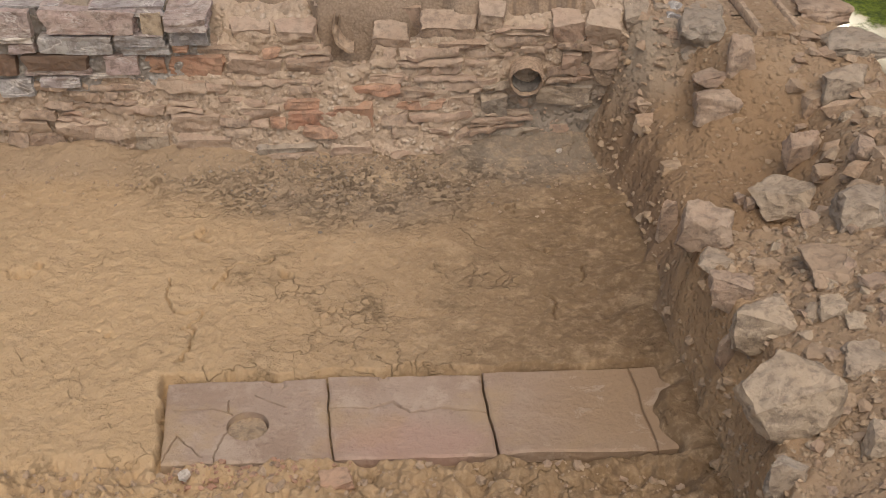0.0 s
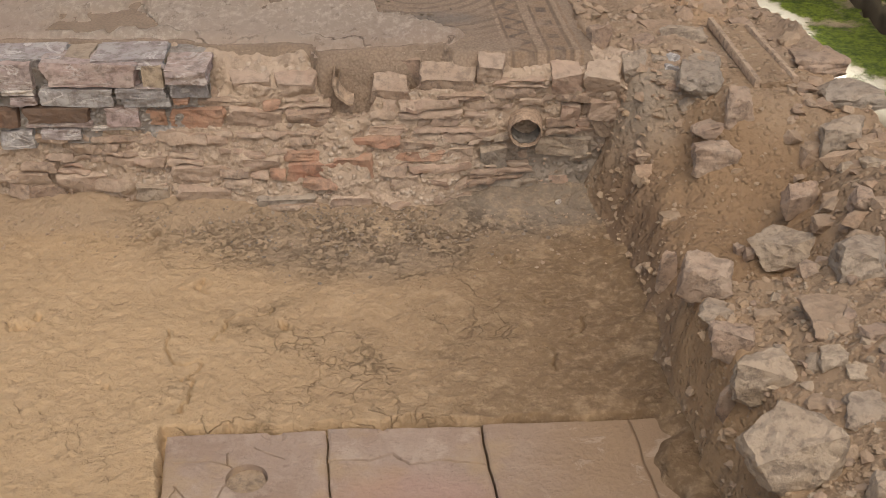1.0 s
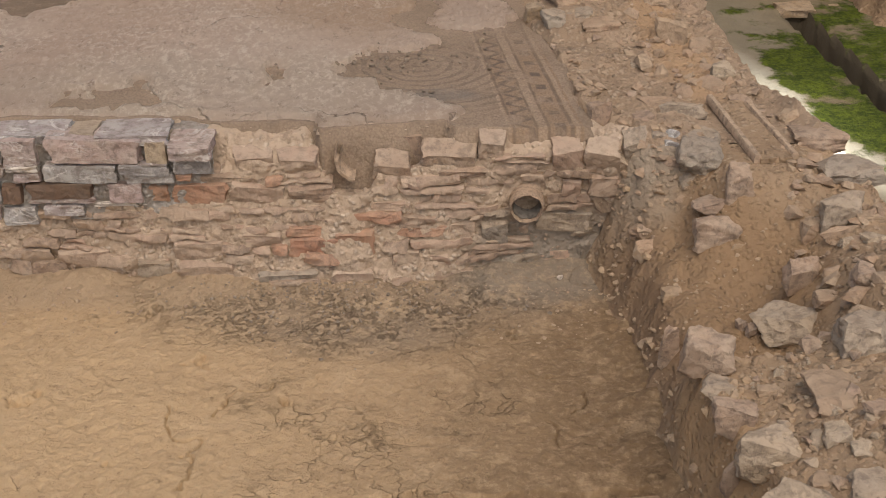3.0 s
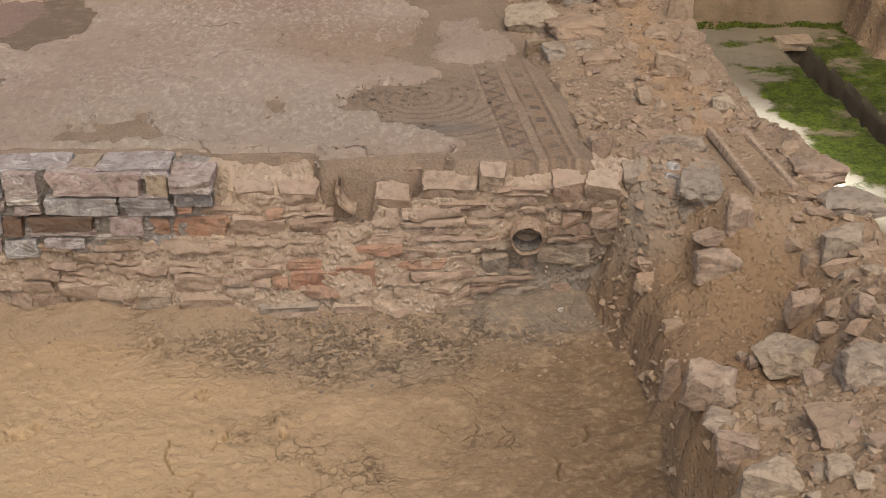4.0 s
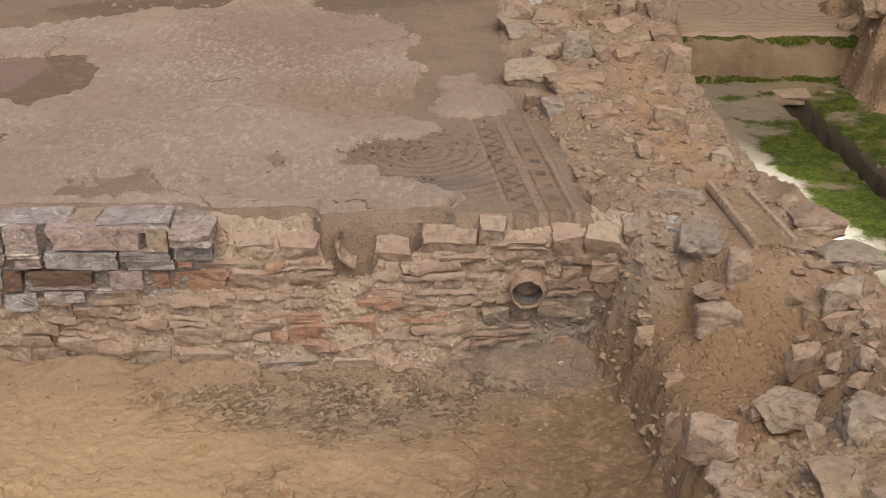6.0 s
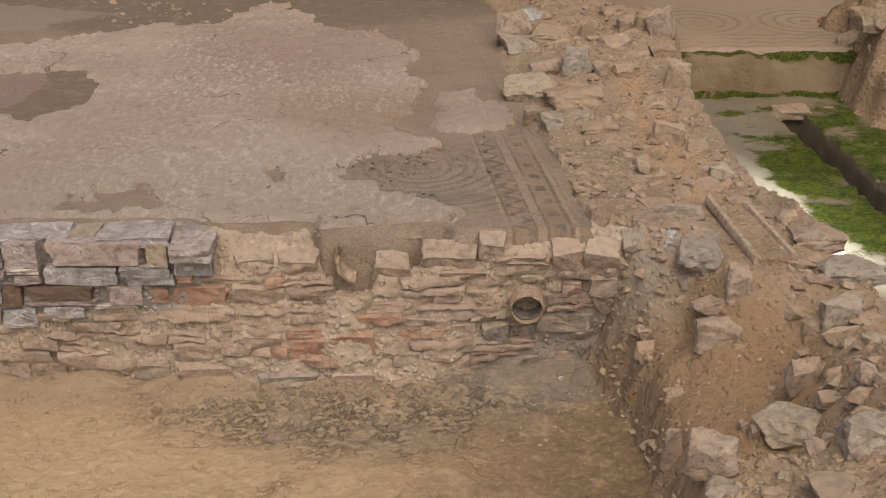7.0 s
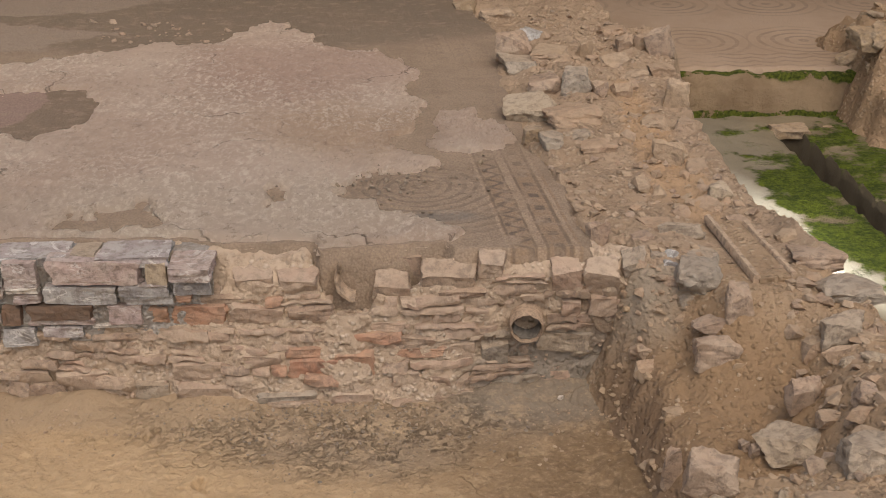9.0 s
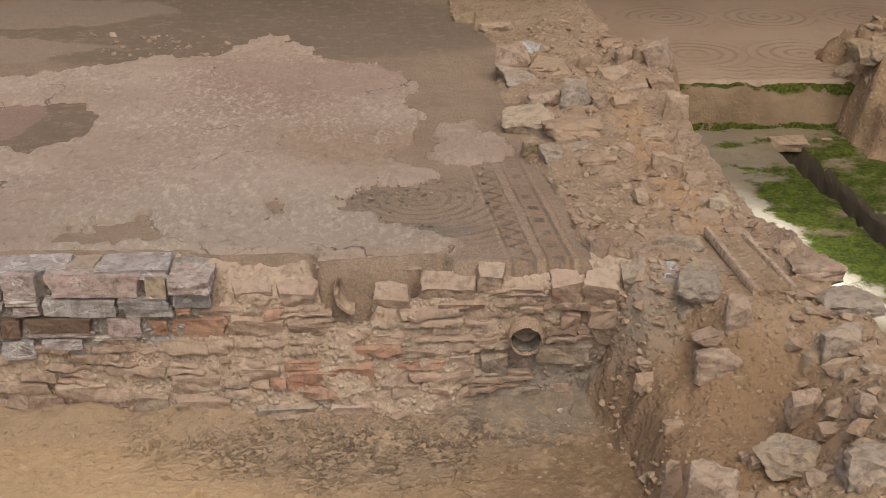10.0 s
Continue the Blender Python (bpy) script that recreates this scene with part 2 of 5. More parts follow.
# ---- stones: x, y, foot z, width, depth, height, tone ----
FAR_STONES_A = [
    (0.453, 8.44, 0.733, 0.21, 0.21, 0.185, 'k'),
    (0.599, 9.023, 0.732, 0.188, 0.188, 0.062, 'd'),
    (0.696, 8.348, 0.763, 0.254, 0.254, 0.072, 's'),
    (0.475, 8.277, 0.72, 0.253, 0.253, 0.082, 'g'),
    (0.621, 7.681, 0.749, 0.219, 0.219, 0.096, 'k'),
    (0.792, 7.603, 0.77, 0.167, 0.167, 0.137, 'g'),
    (0.502, 7.29, 0.693, 0.289, 0.289, 0.115, 'p'),
    (0.731, 7.111, 0.745, 0.328, 0.328, 0.084, 's'),
    (0.485, 6.775, 0.734, 0.112, 0.112, 0.075, 'c'),
    (0.576, 6.634, 0.748, 0.134, 0.134, 0.072, 'g'),
    (0.717, 6.71, 0.773, 0.135, 0.122, 0.03, 'g'),
    (0.818, 6.582, 0.745, 0.183, 0.15, 0.04, 's'),
]
FAR_STONES_B = [
    (0.943, 8.601, 0.704, 0.094, 0.047, 0.123, 's'),
    (1.132, 8.437, 0.7, 0.184, 0.184, 0.054, 's'),
    (1.227, 8.722, 0.737, 0.114, 0.114, 0.08, 's'),
    (1.347, 8.764, 0.72, 0.13, 0.13, 0.093, 's'),
    (1.452, 8.667, 0.699, 0.19, 0.076, 0.198, 'k'),
    (1.21, 9.233, 0.71, 0.2, 0.172, 0.044, 's'),
    (0.927, 7.561, 0.748, 0.1, 0.1, 0.093, 'k'),
    (1.076, 7.643, 0.722, 0.125, 0.125, 0.073, 's'),
    (1.195, 7.113, 0.702, 0.164, 0.164, 0.048, 's'),
    (1.392, 7.565, 0.67, 0.145, 0.072, 0.171, 's'),
    (1.371, 7.059, 0.683, 0.148, 0.148, 0.085, 's'),
    (1.172, 6.504, 0.689, 0.156, 0.062, 0.134, 's'),
]
FAR_STONES_C = [
    (1.353, 6.052, 0.671, 0.102, 0.102, 0.074, 'p'),
    (1.279, 5.948, 0.663, 0.136, 0.136, 0.041, 's'),
    (0.966, 6.219, 0.672, 0.085, 0.085, 0.023, 'g'),
    (0.166, 10.091, 0.681, 0.183, 0.183, 0.065, 'c'),
    (0.411, 9.747, 0.725, 0.26, 0.26, 0.06, 's'),
    (1.302, 6.378, 0.697, 0.115, 0.115, 0.051, 's'),
    (1.394, 8.199, 0.692, 0.144, 0.144, 0.072, 's'),
    (1.226, 8.173, 0.687, 0.179, 0.179, 0.043, 's'),
]
FAR_STONES = FAR_STONES_A + FAR_STONES_B + FAR_STONES_C
CORNER_STONES_A = [
    (0.696, 5.506, 0.646, 0.11, 0.055, 0.127, 'k'),
    (0.848, 5.376, 0.591, 0.125, 0.175, 0.094, 'g'),
    (1.134, 5.301, 0.562, 0.236, 0.374, 0.117, 'g'),
    (0.96, 5.386, 0.655, 0.09, 0.09, 0.03, 'g'),
    (1.008, 5.377, 0.658, 0.078, 0.078, 0.032, 'd'),
    (1.008, 5.311, 0.638, 0.075, 0.041, 0.02, 'd'),
    (1.036, 5.268, 0.574, 0.16, 0.102, 0.035, 'k'),
    (1.059, 5.18, 0.521, 0.071, 0.071, 0.04, 'g'),
    (1.087, 5.58, 0.685, 0.207, 0.052, 0.045, 'g'),
    (0.978, 5.66, 0.681, 0.156, 0.111, 0.034, 's'),
    (0.904, 5.508, 0.689, 0.112, 0.112, 0.023, 'k'),
    (1.231, 4.972, 0.561, 0.11, 0.11, 0.138, 'k'),
]
CORNER_STONES_B = [
    (1.39, 5.767, 0.646, 0.093, 0.093, 0.035, 'k'),
    (1.572, 5.578, 0.653, 0.095, 0.095, 0.045, 's'),
]
CORNER_STONES = CORNER_STONES_A + CORNER_STONES_B
LEDGE_STONES_A = [
    (1.153, 4.981, 0.508, 0.194, 0.112, 0.043, 'k'),
    (1.132, 4.851, 0.398, 0.182, 0.109, 0.112, 'k'),
    (0.883, 5.106, 0.322, 0.13, 0.1, 0.029, 's'),
    (0.87, 4.994, 0.257, 0.102, 0.051, 0.074, 's'),
    (0.936, 4.67, 0.259, 0.092, 0.074, 0.02, 'e'),
    (1.219, 4.794, 0.403, 0.07, 0.026, 0.02, 'e'),
]
LEDGE_STONES = LEDGE_STONES_A
EDGE_STONES_A = [
    (1.667, 5.395, 0.615, 0.233, 0.233, 0.067, 'k'),
    (1.713, 5.063, 0.615, 0.273, 0.2, 0.06, 'g'),
    (1.66, 5.008, 0.601, 0.076, 0.076, 0.035, 'k'),
    (1.617, 4.781, 0.527, 0.175, 0.105, 0.124, 'g'),
    (1.502, 4.789, 0.47, 0.096, 0.096, 0.067, 's'),
    (1.597, 4.684, 0.524, 0.169, 0.042, 0.037, 's'),
    (1.617, 4.613, 0.527, 0.089, 0.029, 0.02, 'p'),
    (1.689, 4.568, 0.565, 0.099, 0.063, 0.022, 'p'),
    (1.411, 4.53, 0.366, 0.131, 0.078, 0.138, 'k'),
    (1.576, 4.286, 0.535, 0.092, 0.092, 0.066, 'k'),
    (1.475, 4.345, 0.425, 0.117, 0.082, 0.026, 's'),
    (1.553, 4.218, 0.519, 0.145, 0.048, 0.032, 's'),
]
EDGE_STONES_B = [
    (1.72, 4.735, 0.574, 0.113, 0.076, 0.025, 's'),
]
EDGE_STONES = EDGE_STONES_A + EDGE_STONES_B
BANK_STONES_A = [
    (1.344, 4.367, 0.27, 0.286, 0.229, 0.107, 'p'),
    (1.421, 3.794, 0.572, 0.168, 0.168, 0.1, 'g'),
    (1.167, 4.415, 0.247, 0.042, 0.042, 0.043, 'k'),
    (1.205, 4.368, 0.254, 0.052, 0.052, 0.049, 'k'),
    (0.884, 4.345, 0.136, 0.083, 0.029, 0.166, 'k'),
    (0.914, 3.844, 0.446, 0.179, 0.107, 0.141, 'k'),
    (0.929, 3.716, 0.452, 0.115, 0.115, 0.025, 'g'),
    (0.95, 3.524, 0.416, 0.138, 0.083, 0.11, 'k'),
    (1.011, 3.321, 0.404, 0.188, 0.113, 0.143, 'p'),
    (1.005, 2.929, 0.431, 0.279, 0.21, 0.192, 'p'),
    (0.959, 2.674, 0.394, 0.11, 0.044, 0.105, 'g'),
    (1.261, 3.559, 0.522, 0.172, 0.206, 0.045, 's'),
]
BANK_STONES_B = [
    (1.221, 3.312, 0.541, 0.091, 0.091, 0.042, 'p'),
    (1.275, 3.096, 0.513, 0.155, 0.12, 0.034, 'g'),
    (1.282, 3.224, 0.546, 0.085, 0.071, 0.02, 'p'),
    (1.072, 3.461, 0.461, 0.097, 0.049, 0.021, 's'),
    (1.215, 2.725, 0.492, 0.081, 0.081, 0.081, 'p'),
    (1.376, 3.405, 0.576, 0.102, 0.074, 0.022, 'k'),
    (0.93, 3.354, 0.293, 0.081, 0.024, 0.143, 'k'),
    (1.1, 3.678, 0.453, 0.084, 0.056, 0.02, 's'),
    (1.146, 3.163, 0.481, 0.094, 0.09, 0.021, 's'),
    (1.172, 2.929, 0.476, 0.066, 0.066, 0.03, 's'),
    (1.094, 2.88, 0.437, 0.082, 0.051, 0.02, 'e'),
    (1.364, 3.216, 0.584, 0.069, 0.06, 0.02, 'k'),
]
BANK_STONES = BANK_STONES_A + BANK_STONES_B
BAULK_STONES = [
    (2.865, 8.772, 0.74, 0.223, 0.156, 0.116, 's'),
    (2.899, 9.148, 0.5, 0.203, 0.163, 0.097, 's'),
    (3.014, 8.778, 0.76, 0.224, 0.179, 0.107, 's'),
    (2.983, 8.768, 0.5, 0.164, 0.131, 0.113, 's'),
    (2.803, 9.156, 0.45, 0.14, 0.112, 0.067, 's'),
]
SUNK_STONES = [
    (2.35, 8.53, 0.20, 0.25, 0.25, 0.05, 's'),
    (2.57, 8.54, 0.17, 0.27, 0.25, 0.04, 'g'),
]
# ---- facing blocks: x, z, width, height, tone ----
DARK_BLOCKS_A = [
    (-1.857, 0.640, 0.150, 0.126, 'v'),
    (-1.531, 0.652, 0.424, 0.112, 'v'),
    (-1.258, 0.634, 0.096, 0.116, 'p'),
    (-1.112, 0.591, 0.165, 0.112, 'd'),
    (-1.860, 0.563, 0.150, 0.030, 'w'),
    (-1.845, 0.521, 0.115, 0.046, 'v'),
    (-1.600, 0.540, 0.330, 0.088, 'd'),
    (-1.315, 0.563, 0.220, 0.050, 'd'),
    (-1.301, 0.512, 0.222, 0.046, 'd'),
    (-1.148, 0.518, 0.066, 0.030, 'b'),
    (-1.920, 0.435, 0.084, 0.090, 'r'),
    (-1.705, 0.450, 0.300, 0.072, 'r'),
]
DARK_BLOCKS_B = [
    (-1.703, 0.399, 0.305, 0.028, 'v'),
    (-1.418, 0.439, 0.148, 0.094, 'v'),
    (-1.457, 0.382, 0.250, 0.024, 'w'),
    (-1.898, 0.325, 0.152, 0.090, 'd'),
    (-1.700, 0.352, 0.182, 0.050, 'd'),
    (-1.275, 0.540, 0.130, 0.012, 'w'),
    (-2.040, 0.640, 0.200, 0.120, 'd'),
    (-2.060, 0.540, 0.240, 0.060, 'v'),
    (-2.080, 0.440, 0.220, 0.095, 'd'),
    (-2.100, 0.335, 0.230, 0.080, 'v'),
]
DARK_BLOCKS = DARK_BLOCKS_A + DARK_BLOCKS_B
MID_BLOCKS_A = [
    (-0.951, 0.511, 0.288, 0.051, 'k'),
    (-1.083, 0.431, 0.257, 0.113, 'b'),
    (-0.828, 0.432, 0.259, 0.113, 's'),
    (-0.59, 0.439, 0.206, 0.085, 'k'),
    (-1.271, 0.436, 0.092, 0.087, 'b'),
    (-0.849, 0.573, 0.188, 0.089, 's'),
    (-0.654, 0.564, 0.195, 0.078, 's'),
    (-0.232, 0.544, 0.177, 0.092, 'k'),
    (0.026, 0.587, 0.267, 0.089, 'k'),
    (0.212, 0.635, 0.124, 0.098, 's'),
    (0.073, 0.53, 0.224, 0.04, 'k'),
    (-0.248, 0.382, 0.165, 0.04, 's'),
]
MID_BLOCKS_B = [
    (-0.398, 0.374, 0.111, 0.057, 'k'),
    (0.542, 0.584, 0.143, 0.132, 's'),
    (0.695, 0.583, 0.174, 0.132, 's'),
    (0.703, 0.454, 0.139, 0.106, 's'),
    (0.561, 0.444, 0.103, 0.084, 's'),
]
MID_BLOCKS = MID_BLOCKS_A + MID_BLOCKS_B
LOW_BLOCKS_A = [
    (-0.589, 0.205, 0.235, 0.101, 'b'),
    (-0.395, 0.218, 0.192, 0.129, 'b'),
    (-0.605, 0.274, 0.224, 0.046, 'b'),
    (-0.14, 0.304, 0.199, 0.066, 'k'),
    (-0.103, 0.259, 0.225, 0.044, 'b'),
    (-1.102, 0.168, 0.244, 0.107, 's'),
    (-1.639, 0.106, 0.241, 0.111, 's'),
    (-1.885, 0.112, 0.202, 0.102, 's'),
    (-1.325, 0.072, 0.17, 0.088, 'g'),
    (-0.826, 0.233, 0.209, 0.075, 's'),
    (-0.423, 0.052, 0.2, 0.117, 's'),
    (-0.174, 0.145, 0.138, 0.073, 's'),
]
LOW_BLOCKS_B = [
    (0.55, 0.264, 0.279, 0.109, 'g'),
    (-0.715, 0.066, 0.277, 0.054, 'g'),
    (0.073, 0.236, 0.126, 0.114, 's'),
    (-1.071, 0.075, 0.272, 0.097, 's'),
    (0.224, 0.221, 0.127, 0.143, 'g'),
    (-0.041, 0.123, 0.152, 0.058, 's'),
]
LOW_BLOCKS = LOW_BLOCKS_A + LOW_BLOCKS_B
TOP_BLOCKS = [
    (-0.161, 5.428, 0.55, 0.122, 0.073, 0.095, 'k'),
    (0.033, 5.461, 0.58, 0.272, 0.153, 0.048, 'k'),
    (-0.277, 5.447, 0.54, 0.128, 0.064, 0.072, 's'),
    (0.294, 5.486, 0.6, 0.249, 0.175, 0.034, 'k'),
    (-1.825, 5.345, 0.690, 0.335, 0.185, 0.03, 'd'),
    (-1.590, 5.350, 0.690, 0.120, 0.170, 0.03, 'g'),
    (-1.365, 5.340, 0.692, 0.315, 0.230, 0.03, 'd'),
    (-1.110, 5.285, 0.655, 0.195, 0.230, 0.05, 'v'),
    (-2.130, 5.358, 0.690, 0.260, 0.180, 0.03, 'd'),
]

# ---- shapes ----
rng = np.random.default_rng(7)
LATTICE = rng.random((8, 128, 128))


def value_noise(x, y, seed):
    g = LATTICE[seed % 8]
    ix, iy = np.floor(x).astype(int), np.floor(y).astype(int)
    fx, fy = x - ix, y - iy
    fx, fy = fx * fx * (3 - 2 * fx), fy * fy * (3 - 2 * fy)
    a, b = g[ix % 128, iy % 128], g[(ix + 1) % 128, iy % 128]
    c, d = g[ix % 128, (iy + 1) % 128], g[(ix + 1) % 128, (iy + 1) % 128]
    return (a + (b - a) * fx) * (1 - fy) + (c + (d - c) * fx) * fy - 0.5


def fbm(x, y, scale, octaves=3, seed=0):
    total, amp = 0.0, 1.0
    for i in range(octaves):
        total = total + amp * value_noise(x * scale + 17.3 * i + 5 * seed, y * scale + 9.1 * i + 3 * seed, seed + i)
        scale, amp = scale * 2.07, amp * 0.5
    return total


def step(a, b, x):
    t = np.clip((x - a) / (b - a), 0, 1)
    return t * t * (3 - 2 * t)


def mix(a, b, f):
    return a + (b - a) * f


def mesh_object(name, verts, faces, material, parent=None, label="", smooth=False, sharp=0.0):
    me = bpy.data.meshes.new(name)
    me.from_pydata(verts, [], faces)
    me.materials.append(material)
    if smooth:
        me.polygons.foreach_set("use_smooth", [True] * len(me.polygons))
        if sharp:
            me.set_sharp_from_angle(angle=radians(sharp))
    ob = new(name, me)
    if parent:
        ob.parent = parent
    if label:
        ob["label"] = label
    return ob


def sheet(name, X, Y, Z, material, keep=None, parent=None):
    """A ground sheet from arrays of places."""
    n, m = X.shape
    idx = np.arange(n * m).reshape(n, m)
    quads = np.stack([idx[:-1, :-1], idx[1:, :-1], idx[1:, 1:], idx[:-1, 1:]], -1).reshape(-1, 4)
    if keep is not None:
        k = keep.ravel()
        quads = quads[k[quads].any(1)]
    return mesh_object(name, np.stack([X, Y, Z], -1).reshape(-1, 3).tolist(), quads.tolist(), material, parent, smooth=True)


def area(x0, x1, y0, y1, dx, dy):
    return np.meshgrid(np.arange(x0, x1 + dx / 2, dx), np.arange(y0, y1 + dy / 2, dy), indexing="ij")


def hull(points, cuts=0, rough=0.0, seed=0):
    """The convex hull of points, its faces split and roughened: vertices and triangles."""
    bm = bmesh.new()
    for p in points:
        bm.verts.new(p)
    res = bmesh.ops.convex_hull(bm, input=bm.verts)
    bmesh.ops.delete(bm, geom=[v for v in bm.verts if not v.link_faces], context="VERTS")
    bmesh.ops.dissolve_limit(bm, angle_limit=radians(9), verts=bm.verts, edges=bm.edges)
    bmesh.ops.triangulate(bm, faces=bm.faces)
    for i in range(cuts):
        long_edges = [e for e in bm.edges if e.calc_length() > 0.34 / (i + 1)]
        bmesh.ops.subdivide_edges(bm, edges=long_edges, cuts=1, use_grid_fill=True)
        bmesh.ops.triangulate(bm, faces=bm.faces)
    bm.normal_update()
    if rough:
        for v in bm.verts:
            p = v.co * 2.4 + Vector((seed * 3.1, seed * 1.7, 0))
            v.co += v.normal * rough * (noise.fractal(p, 0.9, 2.1, 4) + 0.5 * noise.noise(p * 4))
    bm.normal_update()
    bmesh.ops.recalc_face_normals(bm, faces=bm.faces)
    lo = [min(v.co[k] for v in bm.verts) for k in range(3)]
    hi = [max(v.co[k] for v in bm.verts) for k in range(3)]
    for v in bm.verts:
        v.co = Vector([(v.co[k] - (lo[k] + hi[k]) / 2) / (hi[k] - lo[k]) for k in range(3)])
    verts, faces = [tuple(v.co) for v in bm.verts], [tuple(v.index for v in f.verts) for f in bm.faces]
    bm.free()
    return verts, faces


def block_points(r, wear=0.10, skew=0.10):
    """A squared stone with knocked-off corners, one unit across."""
    out = []
    for sx in (-0.5, 0.5):
        for sy in (-0.5, 0.5):
            for sz in (-0.5, 0.5):
                c = Vector((sx * (1 - skew * r.random()), sy * (1 - skew * r.random()), sz * (1 - skew * r.random())))
                for axis in range(3):
                    q = c.copy()
                    q[axis] *= 1 - 2 * wear * (0.35 + r.random())
                    out.append(q)
    return out


def rock_points(r, n=15):
    """A broken lump, one unit across, flat below."""
    out = []
    for i in range(n):
        a, z = 2 * math.pi * (i * 0.618 + 0.12 * r.random()), -0.5 + (i + 0.5) / n
        k = (0.62 + 0.3 * r.random()) * (1 - 0.55 * max(0, z) ** 1.5)
        c, s = math.cos(a), math.sin(a)
        sq = max(abs(c), abs(s)) ** 0.6
        out.append(Vector((0.62 * k * c / sq, 0.62 * k * s / sq, z * (0.8 + 0.35 * r.random()))))
    return out


def template(name, made):
    me = bpy.data.meshes.new(name)
    me.from_pydata(made[0], [], made[1])
    me.polygons.foreach_set("use_smooth", [True] * len(me.polygons))
    me.set_sharp_from_angle(angle=radians(28))
    return me


R = random.Random(11)
BLOCKS = [hull(block_points(R, 0.13, 0.3), 2, 0.05, i) for i in range(18)]
WORN_BLOCKS = [hull(block_points(R, 0.12, 0.28), 3, 0.06, i + 30) for i in range(10)]
FINE_BLOCKS = [hull(block_points(R, 0.07, 0.13), 3, 0.045, i) for i in range(10)]
ROCKS = [hull(rock_points(R, R.choice((12, 14, 17))) if i % 3 == 0 else block_points(R, 0.26, 0.52), 4, 0.06, i) for i in range(24)]
CRUMBS = [hull(rock_points(R, 9), 0) for _ in range(8)]
SHARED = {}


def shape(kind, i, tone):
    """The shared mesh of one of the stone shapes in one of the stones' materials."""
    key = (id(kind), i % len(kind), tone)
    if key not in SHARED:
        SHARED[key] = template("stone", kind[i % len(kind)])
        SHARED[key].materials.append(M_OF[tone])
    return SHARED[key]


def stone(name, kind, i, tone, place, size, turn=(0, 0, 0), parent=None):
    ob = new(name, shape(kind, i, tone))
    ob.matrix_world = pose(*place, *turn) @ Matrix.Diagonal((*size, 1))
    if parent:
        ob.parent = parent
    return ob


# ---- levels of the ground ----
MOSAIC_Z, FAR_Z, SUNK_Z = 0.70, 0.50, 0.20


def wall_foot(x):
    return np.interp(x, [-2.4, -2.05, -1.33, -0.78, -0.22, 0.30, 0.70, 1.0], [5.30, 5.29, 5.21, 5.12, 5.14, 5.30, 5.38, 5.40])


CRACKS = [[(-0.95, 4.01), (-0.945, 3.88), (-0.93, 3.80), (-0.945, 3.70)], [(-0.88, 4.16), (-0.85, 4.29), (-0.80, 4.34), (-0.68, 4.37)],
          [(-1.07, 4.21), (-1.09, 4.11), (-1.03, 4.03), (-0.95, 4.02)], [(0.34, 4.49), (0.38, 4.43), (0.45, 4.45)],
          [(0.38, 4.14), (0.42, 4.10), (0.42, 3.97)], [(0.58, 4.33), (0.54, 4.21), (0.50, 4.18)]]
PITS = [(-1.01, 4.53, 0.045), (-0.63, 4.28, 0.025), (-1.67, 4.29, 0.05), (-1.30, 4.96, 0.035), (-1.26, 3.89, 0.02), (-1.28, 3.34, 0.02), (0.29, 4.78, 0.02)]


def line_gap(x, y, line):
    """Distance to a bent line."""
    best = np.full(x.shape, 9.0)
    for (ax, ay), (bx, by) in zip(line, line[1:]):
        dx, dy = bx - ax, by - ay
        t = np.clip(((x - ax) * dx + (y - ay) * dy) / (dx * dx + dy * dy), 0, 1)
        best = np.minimum(best, np.hypot(x - ax - t * dx, y - ay - t * dy))
    return best


def floor_z(x, y):
    z = 0.03 * fbm(x, y, 1.4, 3, 1) + 0.009 * fbm(x, y, 6, 3, 2) + 0.010 * fbm(x, y, 24, 3, 3)
    z = z + (0.055 + 0.05 * fbm(x, y, 5, 3, 6)) * step(0.28, -0.05, wall_foot(x) - y)
    wx, wy = x + 0.05 * fbm(x, y, 12, 4, 4), y + 0.05 * fbm(x, y, 12, 4, 5)
    for line in CRACKS:
        z = z - 0.024 * step(0.0065, 0.002, line_gap(wx, wy, line))
    for px, py, pr in PITS:
        z = z - 0.035 * step(pr * 1.3, pr * 0.3, np.hypot(wx - px, wy - py) + 0.05 * fbm(x, y, 30, 2, 3))
    jag_x, jag_y = x + 0.03 * fbm(x, y, 14, 3, 6), y + 0.035 * fbm(x, y, 12, 3, 7)
    back = 3.668 + 0.047 * x
    inside = step(-0.978, -0.966, jag_x + 0.12 * (y - 3.395)) * step(0.90, 0.84, jag_x) * step(back + 0.006, back - 0.006, jag_y) * step(3.165, 3.19, jag_y - 0.025 * (x + 0.95) * 0.8)
    z = z + 0.014 * step(0.35, 0.0, np.hypot(np.maximum(-0.97 - x, 0), np.maximum(y - back, 0))) * step(3.1, 3.3, y)
    z = z + step(3.24, 3.15, y) * (0.07 * fbm(x, y, 9, 4, 2) + 0.04 * fbm(x, y, 26, 3, 5) - 0.012 + 0.008 * step(0.1, 0.3, x))
    z = mix(z, -0.05, inside)
    spill = step(0.66, 0.80, x + 0.16 * fbm(x, y, 5, 3, 4))  # earth spilt from the bank over the slabs' end
    return z + spill * (0.075 * inside + 0.03)


def bank_edge(y):
    return np.interp(y, [3.0, 4.0, 4.73, 5.44, 6.17, 7.42, 9.28, 9.6, 12.0], [2.3, 2.0, 1.82, 1.68, 1.52, 1.44, 1.62, 1.25, 1.05])


